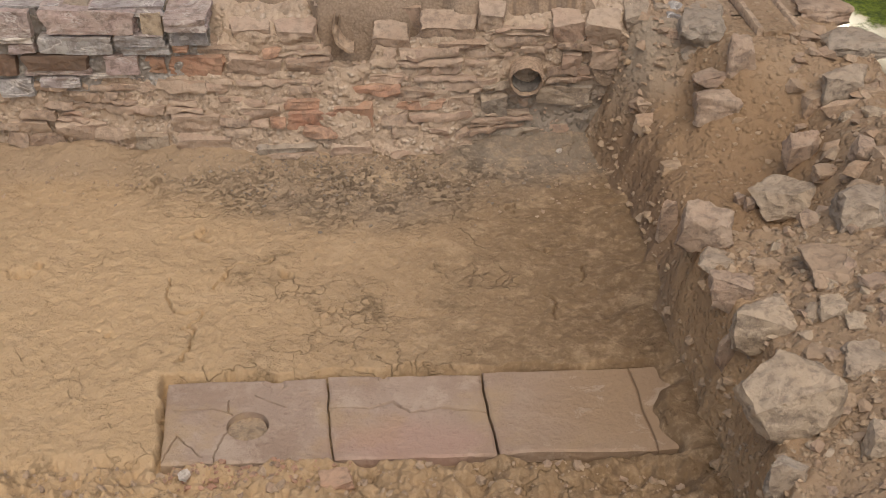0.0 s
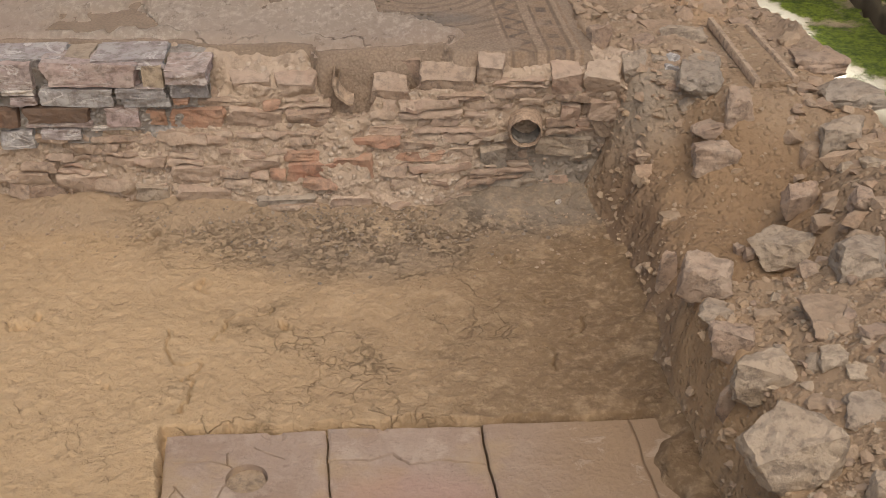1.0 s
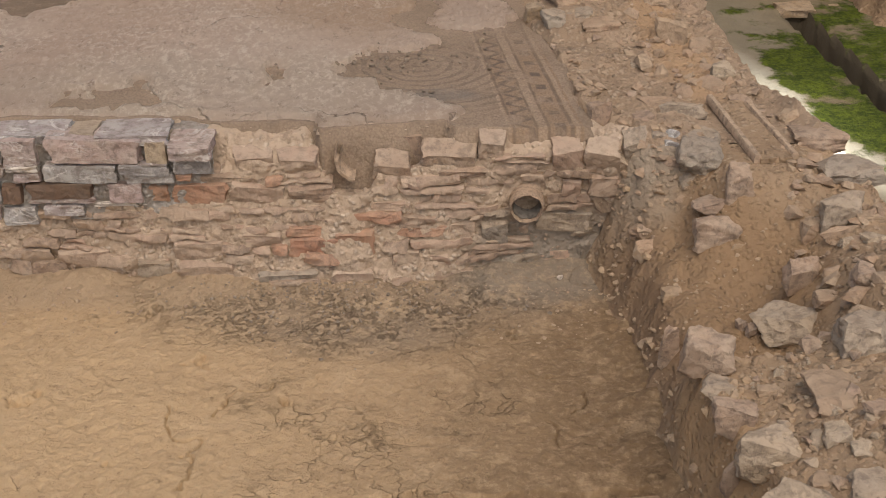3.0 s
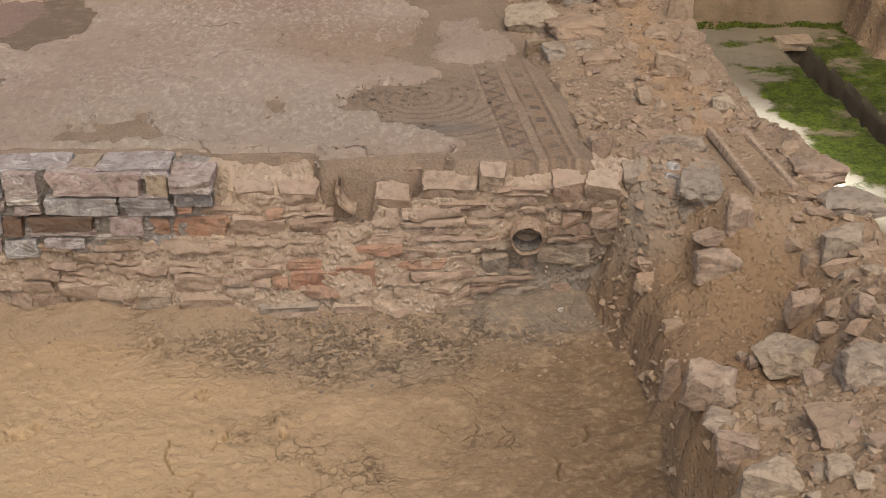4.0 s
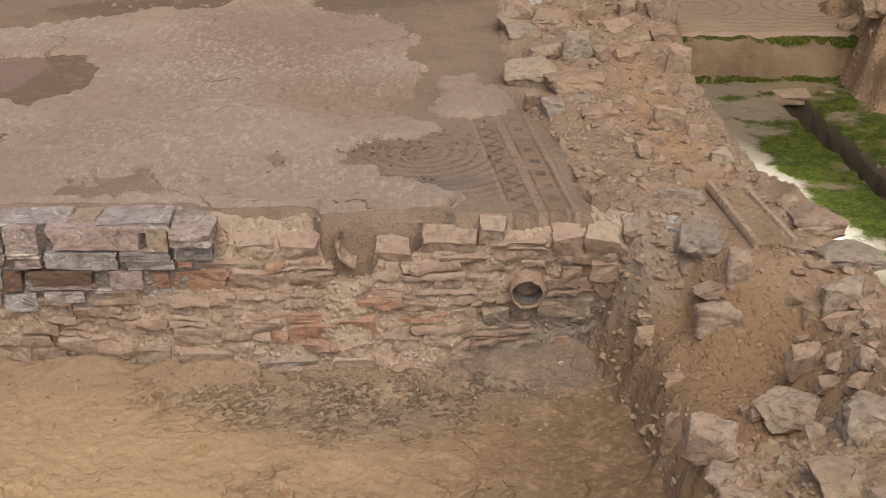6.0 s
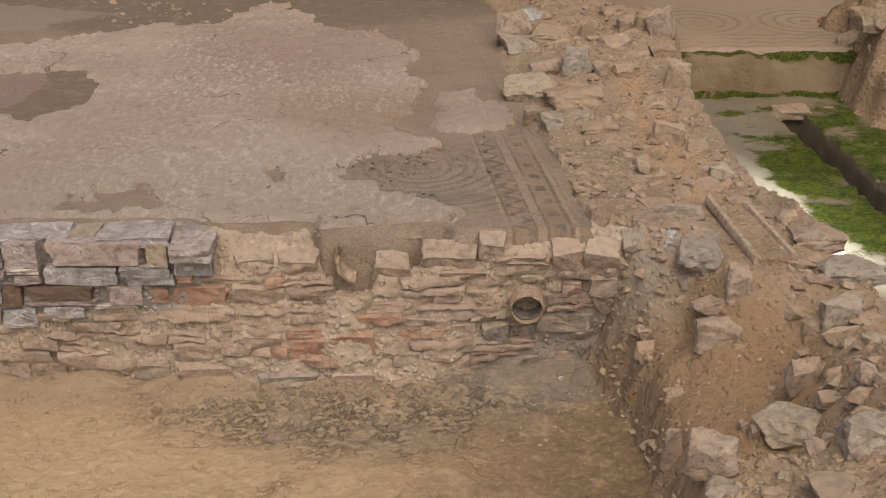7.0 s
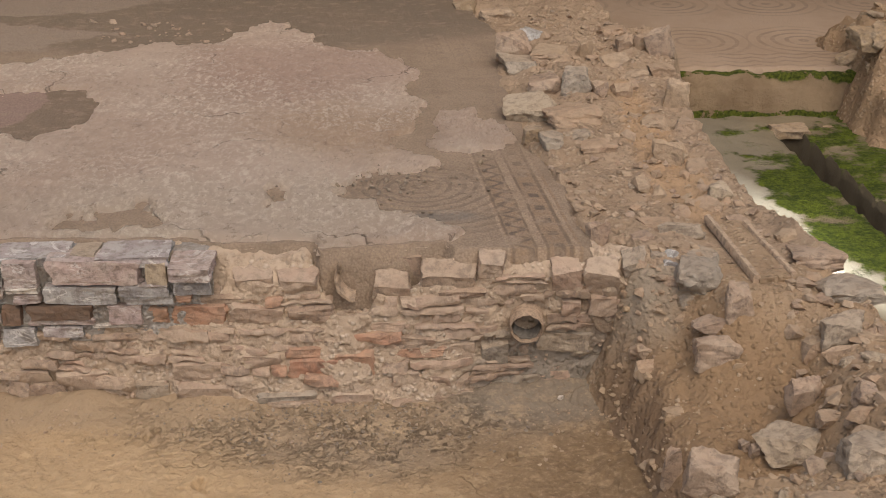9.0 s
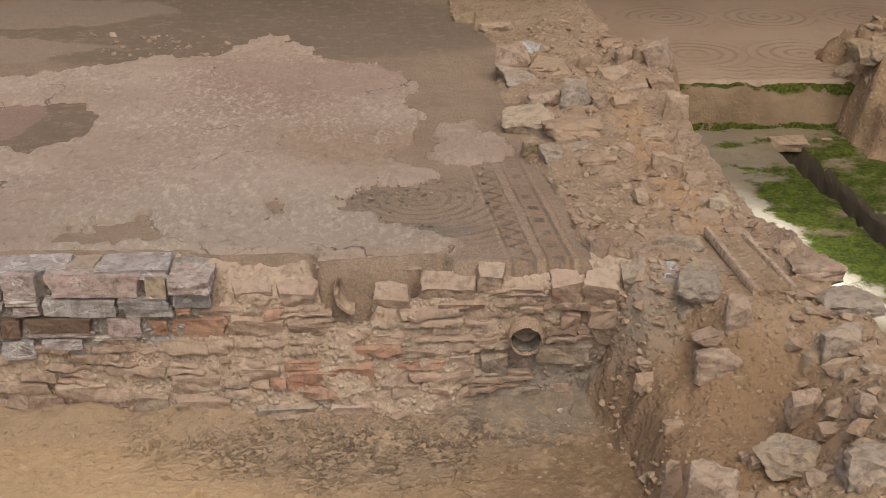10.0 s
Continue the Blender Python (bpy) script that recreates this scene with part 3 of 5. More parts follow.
def wall_side(y):
    """The west foot of the dividing wall."""
    return np.interp(y, [5.4, 5.85, 6.87, 7.5, 8.4, 9.5, 10.3, 12.0], [0.62, 0.58, 0.45, 0.36, 0.39, 0.36, 0.08, -0.1])


def bank_z(x, y):
    xf = np.interp(y, [2.6, 3.0, 3.3, 3.72, 4.1, 4.6, 4.75, 5.1, 5.4], [0.92, 0.93, 0.92, 0.86, 0.82, 0.81, 0.80, 0.76, 0.72])
    xf = xf + 0.07 * fbm(x, y, 4, 3, 1) + 0.03 * fbm(x, y, 14, 3, 5)
    slope = mix(0.08, 0.13, step(3.8, 4.3, y))
    rise = np.maximum(step(xf - slope * 0.9, xf + slope, x), step(5.36, 5.47, y))
    ledge = np.interp(y, [4.1, 4.7, 4.95, 5.2, 5.4], [0.23, 0.29, 0.36, 0.54, 0.63]) - 0.06 * step(1.1, 0.8, x)
    on_ledge = step(3.86, 4.12, y + 0.05 * fbm(x, y, 5, 2, 3)) * step(1.72, 1.26, x - 0.05 * (y - 4.5))
    top = mix(0.46 + 0.13 * step(1.0, 1.6, x), ledge, on_ledge)
    top = mix(top, 0.69, step(5.10, 5.45, y))
    ridge = 0.07 * np.exp(-((x - 0.75 - 0.04 * (y - 7)) / 0.28) ** 2) * step(6.2, 6.9, y)
    top = top + ridge + 0.06 * fbm(x, y, 3, 3, 4) + 0.035 * fbm(x, y, 9, 3, 5) + 0.014 * fbm(x, y, 30, 3, 6)
    top = top - 0.14 * step(0.02, -0.14, x - wall_side(y)) * step(5.42, 5.5, y)
    top = mix(top, 0.646, step(1.0, 1.24, x) * step(1.66, 1.54, x) * step(4.60, 5.08, y) * step(5.95, 5.8, y))
    rut = x - (0.605 - 0.111 * (y - 5.5))
    top = top - 0.07 * step(0.06, 0.02, np.abs(rut)) * step(5.4, 5.5, y) * step(6.7, 6.3, y) - 0.10 * step(0.12, 0.05, np.hypot(rut * 1.4 - 0.03, (y - 5.5) * 0.8))
    z = mix(-0.06, top, rise)
    mound = (0.60 + 0.06 * fbm(x, y, 5, 3, 2)) * step(0.60, 0.98, x) * step(4.80, 5.36, y) * step(1.45, 1.1, x) - 0.08
    z = np.maximum(z, mound)
    e = bank_edge(y) + 0.08 * fbm(x, y, 4, 3, 2)
    return mix(z, 0.04, step(e, e + 0.14, x))


def sunk_z(x, y):
    z = SUNK_Z + 0.02 * fbm(x, y, 3, 3, 1) + 0.008 * fbm(x, y, 20, 3, 2)
    mid = np.interp(y, [5.5, 6.67, 7.18, 7.7, 8.4], [2.66, 2.54, 2.48, 2.42, 2.33]) + 0.03 * fbm(x, y, 5, 2, 3)
    return z - 0.35 * step(0.088, 0.055, np.abs(x - mid)) * step(8.52, 8.42, y)


def mortar_in(x, y):
    """Above 0 where the pinkish bedding mortar still lies."""
    x, y = x + 0.17 * fbm(x, y, 3.2, 5, 3) + 0.06 * fbm(x, y, 14, 3, 2), y + 0.30 * fbm(x, y, 3.0, 5, 5) + 0.12 * fbm(x, y, 14, 3, 4)
    right = np.interp(y, [5.3, 5.60, 5.76, 6.03, 6.17, 6.27, 6.40, 6.60, 6.83, 7.0, 7.29, 8.0, 8.5, 8.8, 9.6],
                      [0.02, 0.0, -0.30, -0.55, -0.41, 0.02, 0.0, -0.15, -0.29, -0.20, -0.16, -0.19, -0.27, -0.40, -0.40])
    top = np.interp(x, [-5.0, -2.93, -2.27, -1.90, -1.54, -1.26, -0.95, -0.82, -0.70, -0.36, -0.2], [8.2, 8.45, 8.66, 8.95, 9.18, 9.52, 9.33, 8.95, 8.64, 8.72, 8.4])
    m = np.minimum(right - x, 0.6 * (top - y))
    m = np.minimum(m, np.hypot((x + 2.44) / 0.42, (y - 7.47) / 0.50) * 0.3 - 0.3)
    m = np.minimum(m, np.hypot((x + 1.50) / 0.24, (y - 5.78) / 0.17) * 0.2 - 0.2)
    m = np.maximum(m, 0.3 - 0.3 * np.hypot((x - 0.14) / 0.20, (y - 6.93) / 0.36))
    m = np.minimum(m, np.hypot((x + 0.85) / 0.05, (y - 6.02) / 0.10) * 0.1 - 0.1)
    return m


# ---- ground ----
X, Y = area(-40, 40, -40, 40, 2.0, 2.0)
tagged(sheet("ground", X, Y, -0.12 + 0.02 * fbm(X, Y, 0.7, 2, 1), M_BANK), "bare brown earth reaching away round the dig", "ground", kind="structure")
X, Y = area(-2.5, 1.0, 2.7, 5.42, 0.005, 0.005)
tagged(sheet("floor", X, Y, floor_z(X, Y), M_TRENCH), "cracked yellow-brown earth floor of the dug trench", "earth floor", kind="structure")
X, Y = area(-8.0, 1.1, -4.0, 2.72, 0.05, 0.05)
tagged(sheet("floor", X, Y, floor_z(X, Y) - 0.004, M_TRENCH), "trodden yellow-brown earth floor of the dug trench", "earth floor", kind="structure")
X, Y = area(-8.0, -2.48, 2.7, 5.6, 0.05, 0.05)
tagged(sheet("floor", X, Y, floor_z(X, Y) - 0.004, M_TRENCH), "plain yellow-brown earth floor of the dug trench", "earth floor", kind="structure")
X, Y = area(0.06, 2.4, 5.30, 12.5, 0.0125, 0.016)
bank_north = sheet("rubble_core", X, Y, bank_z(X, Y), M_RUBBLE)
X, Y = area(0.5, 2.4, -3.0, 5.31, 0.0125, 0.0125)
bank = tagged(sheet("wall_east", X, Y, bank_z(X, Y), M_BANK), "ruined earth and rubble bank dividing the rooms", "ruined wall", kind="structure")
bank_north.parent = bank


def mosaic_material():
    """Worn room floor: brown earth over mosaic, a border of bands along the east wall and faint scrolls."""
    s = Nodes("worn_mosaic", 0.85)
    col = s.mix(s.ramp(s.noise(2.0, 5), 0.4, 0.65), (0.335, 0.25, 0.176), (0.28, 0.207, 0.145))
    w = s.warp(0.25, 2.0)
    col = s.mix(s.math("MULTIPLY", s.blob(w, (-1.8, 9.9, 0.7), (2.6, 1.1, 1), 0.12), 0.75), col, (0.175, 0.138, 0.100))
    col = s.mix(s.ramp(s.noise(1.6, 6, 0.65), 0.5, 0.62, 0.0, 0.5), col, (0.22, 0.165, 0.115))
    rag = s.warp(1.0, 1.6)
    col = s.mix(s.math("MULTIPLY", s.blob(rag, (-3.05, 9.25, 0.7), (0.62, 0.45, 1), 0.05), 0.9), col, (0.33, 0.26, 0.20))
    col = s.mix(s.math("MULTIPLY", s.blob(rag, (-3.1, 10.45, 0.7), (0.95, 0.5, 1), 0.05), 0.9), col, (0.33, 0.26, 0.20))
    col = s.mix(s.math("MULTIPLY", s.blob(w, (-2.35, 7.5, 0.7), (0.5, 0.7, 1), 0.2), 0.7), col, (0.175, 0.13, 0.092))
    col = s.mix(s.math("MULTIPLY", s.blob(s.warp(0.4, 3.0), (-2.66, 7.58, 0.7), (0.27, 0.48, 1), 0.05), 0.9), col, (0.31, 0.215, 0.175))
    x, y, z = s.axes(s.warp(0.012, 8))
    u = s.math("ADD", x, s.math("MULTIPLY", s.math("SUBTRACT", y, 5.5), 0.12))
    worn = s.ramp(s.noise(7, 6, 0.7), 0.64, 0.48, 0.2, 1.0)

    def band(a, b):
        return s.math("MULTIPLY", s.ramp(u, a - 0.004, a + 0.004), s.ramp(u, b + 0.004, b - 0.004))

    pale, dark, ochre = (0.40, 0.30, 0.21), (0.14, 0.105, 0.08), (0.30, 0.20, 0.12)
    near = s.math("MULTIPLY", worn, s.math("ADD", s.ramp(y, 6.9, 6.3, 0.0, 0.75), s.ramp(s.noise(2.2, 4), 0.48, 0.58, 0.0, 0.22)))
    col = s.mix(s.math("MULTIPLY", s.math("MULTIPLY", worn, s.ramp(y, 6.7, 6.1, 0.0, 0.6)), band(0.27, 0.60)), col, ochre)
    wave = s.math("ADD", s.math("MULTIPLY", s.math("SINE", s.math("MULTIPLY", y, 52.0)), 0.5), 0.5)
    twist = s.math("ABSOLUTE", s.math("SUBTRACT", s.math("SUBTRACT", u, 0.310), s.math("MULTIPLY", wave, 0.065)))
    col = s.mix(s.math("MULTIPLY", near, s.math("MULTIPLY", band(0.300, 0.388), s.ramp(twist, 0.022, 0.012))), col, dark)
    for a, b, tone in ((0.285, 0.296, dark), (0.388, 0.398, dark), (0.400, 0.440, pale), (0.442, 0.454, dark), (0.543, 0.560, dark), (0.565, 0.585, pale), (0.265, 0.280, pale)):
        col = s.mix(s.math("MULTIPLY", near, s.math("MULTIPLY", band(a, b), 0.8)), col, tone)
    spot = s.math("MULTIPLY", s.ramp(s.math("SINE", s.math("MULTIPLY", y, 40.0)), 0.3, 0.6), band(0.475, 0.525))
    col = s.mix(s.math("MULTIPLY", near, spot), col, dark)
    # scrolls of the field in front of the mortar
    ring = s.n("ShaderNodeTexWave")
    ring.wave_type, ring.rings_direction = "RINGS", "SPHERICAL"
    node = s.n("ShaderNodeMapping")
    node.vector_type = "TEXTURE"
    s.link(s.pos, node.inputs[0])
    node.inputs[1].default_value = (-0.12, 6.15, 0.7)
    s.link(node.outputs[0], ring.inputs[0])
    ring.inputs["Scale"].default_value, ring.inputs["Distortion"].default_value = 5.0, 2.5
    ring.inputs["Detail Scale"].default_value = 2.0
    field = s.math("MULTIPLY", s.blob(w, (-0.05, 5.95, 0.7), (0.42, 0.5, 1), 0.3), s.ramp(ring.outputs[1], 0.62, 0.8, 0.0, 0.5))
    col = s.mix(s.math("MULTIPLY", field, worn), col, dark)
    col = s.mix(s.math("MULTIPLY", s.blob(w, (0.0, 5.72, 0.7), (0.16, 0.09, 1), 0.4), 0.6), col, (0.20, 0.18, 0.155))
    t = s.n("ShaderNodeTexVoronoi")
    s.link(s.pos, t.inputs["Vector"])
    t.inputs["Scale"].default_value = 85
    col = s.mix(s.ramp(t.outputs[0], 0.35, 0.7, 0.0, 0.35), col, (0.17, 0.12, 0.085))
    col = s.mix(s.ramp(s.noise(11, 6, 0.75), 0.5, 0.66, 0.0, 0.6), col, (0.33, 0.25, 0.18))
    col = s.mix(s.ramp(s.noise(16, 7, 0.8), 0.44, 0.34, 0.0, 0.4), col, (0.14, 0.10, 0.07))
    return s.done(col, (s.noise(6, 5), 0.025), (t.outputs[0], 0.003), (s.noise(30, 6, 0.7), 0.016))


def mortar_material():
    s = Nodes("bedding_mortar", 0.95)
    col = s.mix(s.ramp(s.noise(0.9, 5), 0.4, 0.62), (0.66, 0.515, 0.395), (0.58, 0.435, 0.328))
    w = s.warp(0.5, 2.0)
    col = s.mix(s.math("MULTIPLY", s.blob(w, (-0.9, 8.3, 0.7), (0.75, 0.7, 1), 0.5), 0.6), col, (0.47, 0.315, 0.245))
    col = s.mix(s.math("MULTIPLY", s.blob(w, (-1.0, 5.8, 0.7), (1.3, 0.4, 1), 0.4), 0.7), col, (0.60, 0.48, 0.36))
    col = s.mix(s.math("MULTIPLY", s.blob(w, (-0.55, 7.0, 0.7), (0.45, 0.4, 1), 0.6), 0.6), col, (0.49, 0.34, 0.22))
    stretch = s.n("ShaderNodeMapping")
    s.link(s.pos, stretch.inputs[0])
    stretch.inputs[3].default_value = (1.0, 0.55, 1.0)
    fleck = s.noise(30, 8, 0.8, stretch.outputs[0])
    col = s.mix(s.math("MULTIPLY", s.ramp(fleck, 0.48, 0.60, 0.0, 0.9), s.ramp(s.noise(1.1, 4), 0.40, 0.60, 0.25, 1.0)), col, (0.80, 0.69, 0.56))
    col = s.mix(s.ramp(s.noise(17, 6, 0.8, stretch.outputs[0]), 0.44, 0.34, 0.0, 0.55), col, (0.30, 0.205, 0.145))
    gate = s.ramp(s.noise(1.2, 3), 0.52, 0.64)
    cr = s.math("MULTIPLY", s.cracks(1.6, 0.012, 0.5, 3), gate)
    col = s.mix(s.math("MULTIPLY", cr, 0.7), col, (0.12, 0.08, 0.055))
    return s.done(col, (s.noise(7, 5), 0.03), (fleck, 0.045), (cr, -0.012))


def moss_material():
    s = Nodes("mossy_floor", 0.95)
    w = s.warp(0.35, 3.0)
    col = s.mix(s.ramp(s.noise(3, 5), 0.4, 0.65), (0.16, 0.122, 0.073), (0.21, 0.168, 0.105))
    col = s.mix(s.math("MULTIPLY", s.blob(w, (1.7, 8.0, 0.2), (0.5, 1.1, 1), 0.4), 0.6), col, (0.225, 0.20, 0.148))
    # pale strip beside the lamp: its glow on the ground put into the colour
    lime = s.blob(w, (1.98, 6.6, 0.2), (0.13, 1.1, 1), 0.5, 14)
    col = s.mix(s.math("MULTIPLY", lime, 0.7), col, (0.45, 0.42, 0.34))
    grow = s.ramp(s.math("ADD", s.math("MULTIPLY", lime, -0.12), s.math("ADD", s.noise(2.4, 6, 0.65), s.math("MULTIPLY", s.math("MAXIMUM", s.blob(w, (2.5, 7.1, 0.2), (0.75, 1.3, 1), 0.5), s.blob(w, (2.95, 8.3, 0.2), (0.55, 0.6, 1), 0.5)), 0.13))), 0.545, 0.64)
    tuft = s.noise(40, 5, 0.7)
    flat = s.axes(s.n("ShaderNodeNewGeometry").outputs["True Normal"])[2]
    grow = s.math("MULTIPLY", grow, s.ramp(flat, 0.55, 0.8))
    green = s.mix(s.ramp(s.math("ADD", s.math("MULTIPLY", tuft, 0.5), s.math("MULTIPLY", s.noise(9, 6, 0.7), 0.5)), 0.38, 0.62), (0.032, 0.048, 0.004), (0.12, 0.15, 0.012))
    col = s.mix(s.ramp(flat, 0.85, 0.6), col, (0.075, 0.06, 0.038))  # gully's steep sides darkened, their shade put into the colour
    col = s.mix(grow, col, green)
    return s.done(col, (s.noise(9, 5), 0.02), (s.math("MULTIPLY", tuft, s.math("ADD", 0.3, grow)), 0.03))


def far_mosaic_material():
    s = Nodes("far_mosaic", 0.8)
    col = s.mix(s.ramp(s.noise(1.4, 5), 0.38, 0.65), (0.34, 0.25, 0.178), (0.30, 0.215, 0.148))
    x, y, z = s.axes(s.warp(0.03, 4))
    # rows of interlaced circles
    fx = s.math("SUBTRACT", s.math("FRACT", s.math("ADD", s.math("DIVIDE", s.math("SUBTRACT", x, 1.90), 0.84), 0.5)), 0.5)
    fy = s.math("SUBTRACT", s.math("FRACT", s.math("ADD", s.math("DIVIDE", s.math("SUBTRACT", y, 9.81), 1.25), 0.5)), 0.5)
    d = s.math("SQRT", s.math("ADD", s.math("POWER", s.math("MULTIPLY", fx, 0.84), 2.0), s.math("POWER", s.math("MULTIPLY", fy, 1.25), 2.0)))
    rings = s.math("SINE", s.math("MULTIPLY", d, 62.0))
    lines = s.math("MULTIPLY", s.ramp(rings, 0.25, 0.75), s.ramp(d, 0.50, 0.36))
    edge = s.math("MULTIPLY", s.ramp(s.math("SINE", s.math("MULTIPLY", s.math("ADD", y, s.math("MULTIPLY", s.math("ABSOLUTE", s.math("SINE", s.math("MULTIPLY", x, 14.0))), 0.05)), 60.0)), 0.2, 0.8), s.ramp(y, 9.5, 9.42))
    mask = s.math("MULTIPLY", s.math("MAXIMUM", lines, edge), s.ramp(s.noise(3, 4), 0.7, 0.4, 0.05, 0.5))
    col = s.mix(mask, col, (0.16, 0.115, 0.08))
    col = s.mix(s.ramp(s.noise(12, 6, 0.7), 0.5, 0.7, 0.0, 0.5), col, (0.36, 0.275, 0.20))
    return s.done(col, (s.noise(5, 4), 0.012), (s.noise(60, 4), 0.004))


def step_material():
    """Damp earth step with moss along its edges."""
    s = Nodes("mossy_step", 0.95)
    col = s.mix(s.ramp(s.noise(4, 5), 0.4, 0.65), (0.21, 0.145, 0.085), (0.27, 0.195, 0.12))
    x, y, z = s.axes(s.warp(0.10, 5))
    line = s.math("ADD", s.math("MULTIPLY", s.ramp(y, 8.93, 9.0), s.ramp(y, 9.17, 9.06)), s.ramp(z, 0.26, 0.21))
    grow = s.ramp(s.math("MULTIPLY", line, s.ramp(s.noise(4.5, 6, 0.7), 0.34, 0.50)), 0.3, 0.6)
    col = s.mix(grow, col, s.mix(s.ramp(s.noise(45, 4), 0.35, 0.65), (0.03, 0.042, 0.005), (0.095, 0.11, 0.012)))
    return s.done(col, (s.noise(12, 5), 0.03), (s.noise(50, 6, 0.7), 0.02))


M_STEP = step_material()
M_MOSAIC, M_MORTAR, M_MOSS, M_FARMOS = mosaic_material(), mortar_material(), moss_material(), far_mosaic_material()


def lip_y(x):
    """The broken front edge of the room's floor."""
    y = np.interp(x, [-6, -1.2, -1.0, -0.58, -0.55, 0.0, 0.05, 0.7], [5.50, 5.48, 5.42, 5.42, 5.34, 5.44, 5.36, 5.36])
    return y + 0.02 * fbm(x, x * 0 + 3.0, 9, 3, 2)


def floor_sheet(name, x0, x1, depth, z_of, material, label, category):
    xs = np.arange(x0, x1, 0.016)
    ss = np.concatenate([[0.0, 0.0, 0.0], np.cumsum(0.014 + 0.0003 * np.arange(220))])
    ss = ss[ss < depth]
    Xs, Ss = np.meshgrid(xs, ss, indexing="ij")
    Ys = lip_y(Xs) + Ss
    Zs = z_of(Xs, Ys)
    Zs[:, 0] -= 0.28
    Zs[:, 1] -= 0.10
    Ys[:, 0] -= 0.05
    Ys[:, 1] -= 0.02
    return tagged(sheet(name, Xs, Ys, Zs, material), label, category, kind="structure")


floor_sheet("floor", -8.0, 0.85, 9.0, lambda x, y: MOSAIC_Z + 0.006 * fbm(x, y, 3, 3, 1) + 0.003 * fbm(x, y, 20, 2, 2) - 0.12 * step(0.02, 0.10, x - wall_side(y) + 0.06 * fbm(x, y, 8, 3, 4)),
            M_MOSAIC, "worn mosaic floor with a border of bands, dusty brown", "mosaic floor")
X, Y = area(-5.0, 0.45, 5.3, 9.8, 0.016, 0.02)
m = np.minimum(mortar_in(X, Y), 1.2 * (Y - lip_y(X) - 0.03))
Z = MOSAIC_Z + mix(-0.02, 0.028, step(-0.02, 0.012, m)) + 0.008 * fbm(X, Y, 4, 3, 4) + 0.016 * fbm(X, Y * 0.7, 18, 3, 5)
tagged(sheet("floor", X, Y, Z, M_MORTAR, keep=(m > -0.02) & (Y > lip_y(X) + 0.004)), "pinkish bedding mortar left by the lost mosaic", "mortar bed", kind="structure")

X, Y = area(1.2, 7.0, -3.0, 9.05, 0.03, 0.03)
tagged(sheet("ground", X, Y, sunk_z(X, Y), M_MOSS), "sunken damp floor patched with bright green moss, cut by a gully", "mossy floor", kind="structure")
X, Y = area(0.8, 8.0, 8.6, 15.0, 0.03, 0.03)
Z = mix(SUNK_Z - 0.1, FAR_Z - 0.11 + 0.03 * fbm(X, Y, 5, 3, 1), step(8.80, 8.90, Y + 0.10 * fbm(X, Y, 4, 3, 2)))
Z = mix(Z, FAR_Z - 0.025 + 0.03 * fbm(X, Y, 9, 3, 4), step(8.91, 8.99, Y + 0.12 * fbm(X, Y, 4, 3, 4)))
low = Y < 9.16
tagged(sheet("wall_north_far", X, Y, Z - 0.25 * step(9.2, 9.4, Y), M_STEP, keep=low), "low brown earth step edged with green moss", "earth step", kind="structure")
Z = mix(FAR_Z - 0.25, FAR_Z + 0.004 * fbm(X, Y, 3, 2, 3), step(9.0, 9.05, Y + 0.09 * fbm(X, Y, 5, 3, 2)))
tagged(sheet("floor", X, Y, Z, M_FARMOS, keep=Y > 8.98), "pale mosaic floor with faint interlaced circles", "mosaic floor", kind="structure")
X, Y = area(2.3, 6.5, 7.6, 10.5, 0.025, 0.025)


def baulk_z(x, y):
    lump = 0.16 * fbm(x, y, 4, 4, 3) + 0.09 * fbm(x, y, 13, 4, 5)
    body = step(2.70, 3.15, x + 0.30 * fbm(x, y, 3, 4, 2)) * step(7.9, 9.0, y - 0.35 * (x - 3.2) + 0.3 * fbm(x, y, 4, 3, 6)) * step(10.2, 9.6, y)
    return 0.1 + body * 0.72 + lump * np.sqrt(body)


Z = baulk_z(X, Y)
tagged(sheet("wall_far", X, Y, Z, M_BAULK, keep=Z > 0.13), "crumbling brown earth baulk with stones", "earth baulk", kind="structure")

# ---- north wall ----
TURN = 0.72  # where the face turns over into the top, along the profile


def wall_skin(x, s):
    """The wall's surface: x along it, s from 0 at the foot over the face to 1 at the back of the top."""
    x, s = np.asarray(x, float), np.asarray(s, float)
    crest = np.interp(x, [-2.6, -1.05, -1.0, -0.96, -0.56, -0.5, -0.33, -0.28, 0.0, 0.4, 0.72, 0.86], [0.36, 0.36, 0.50, 0.57, 0.57, 0.43, 0.43, 0.54, 0.57, 0.60, 0.60, 0.52])
    crest = crest + 0.03 * fbm(x, x * 0, 7, 3, 2)
    up = np.clip(s / TURN, 0, 1)
    over = np.clip((s - TURN) / (1 - TURN), 0, 1)
    back = mix(0.672, crest - 0.03, step(-0.62, -0.54, x) * step(0.06, -0.02, x))
    y = mix(wall_foot(x), 5.285, up) + 0.26 * over
    z = np.minimum(mix(-0.06, 0.60, up), crest) + (back - crest) * step(0.0, 0.45, over)
    return x, y, z


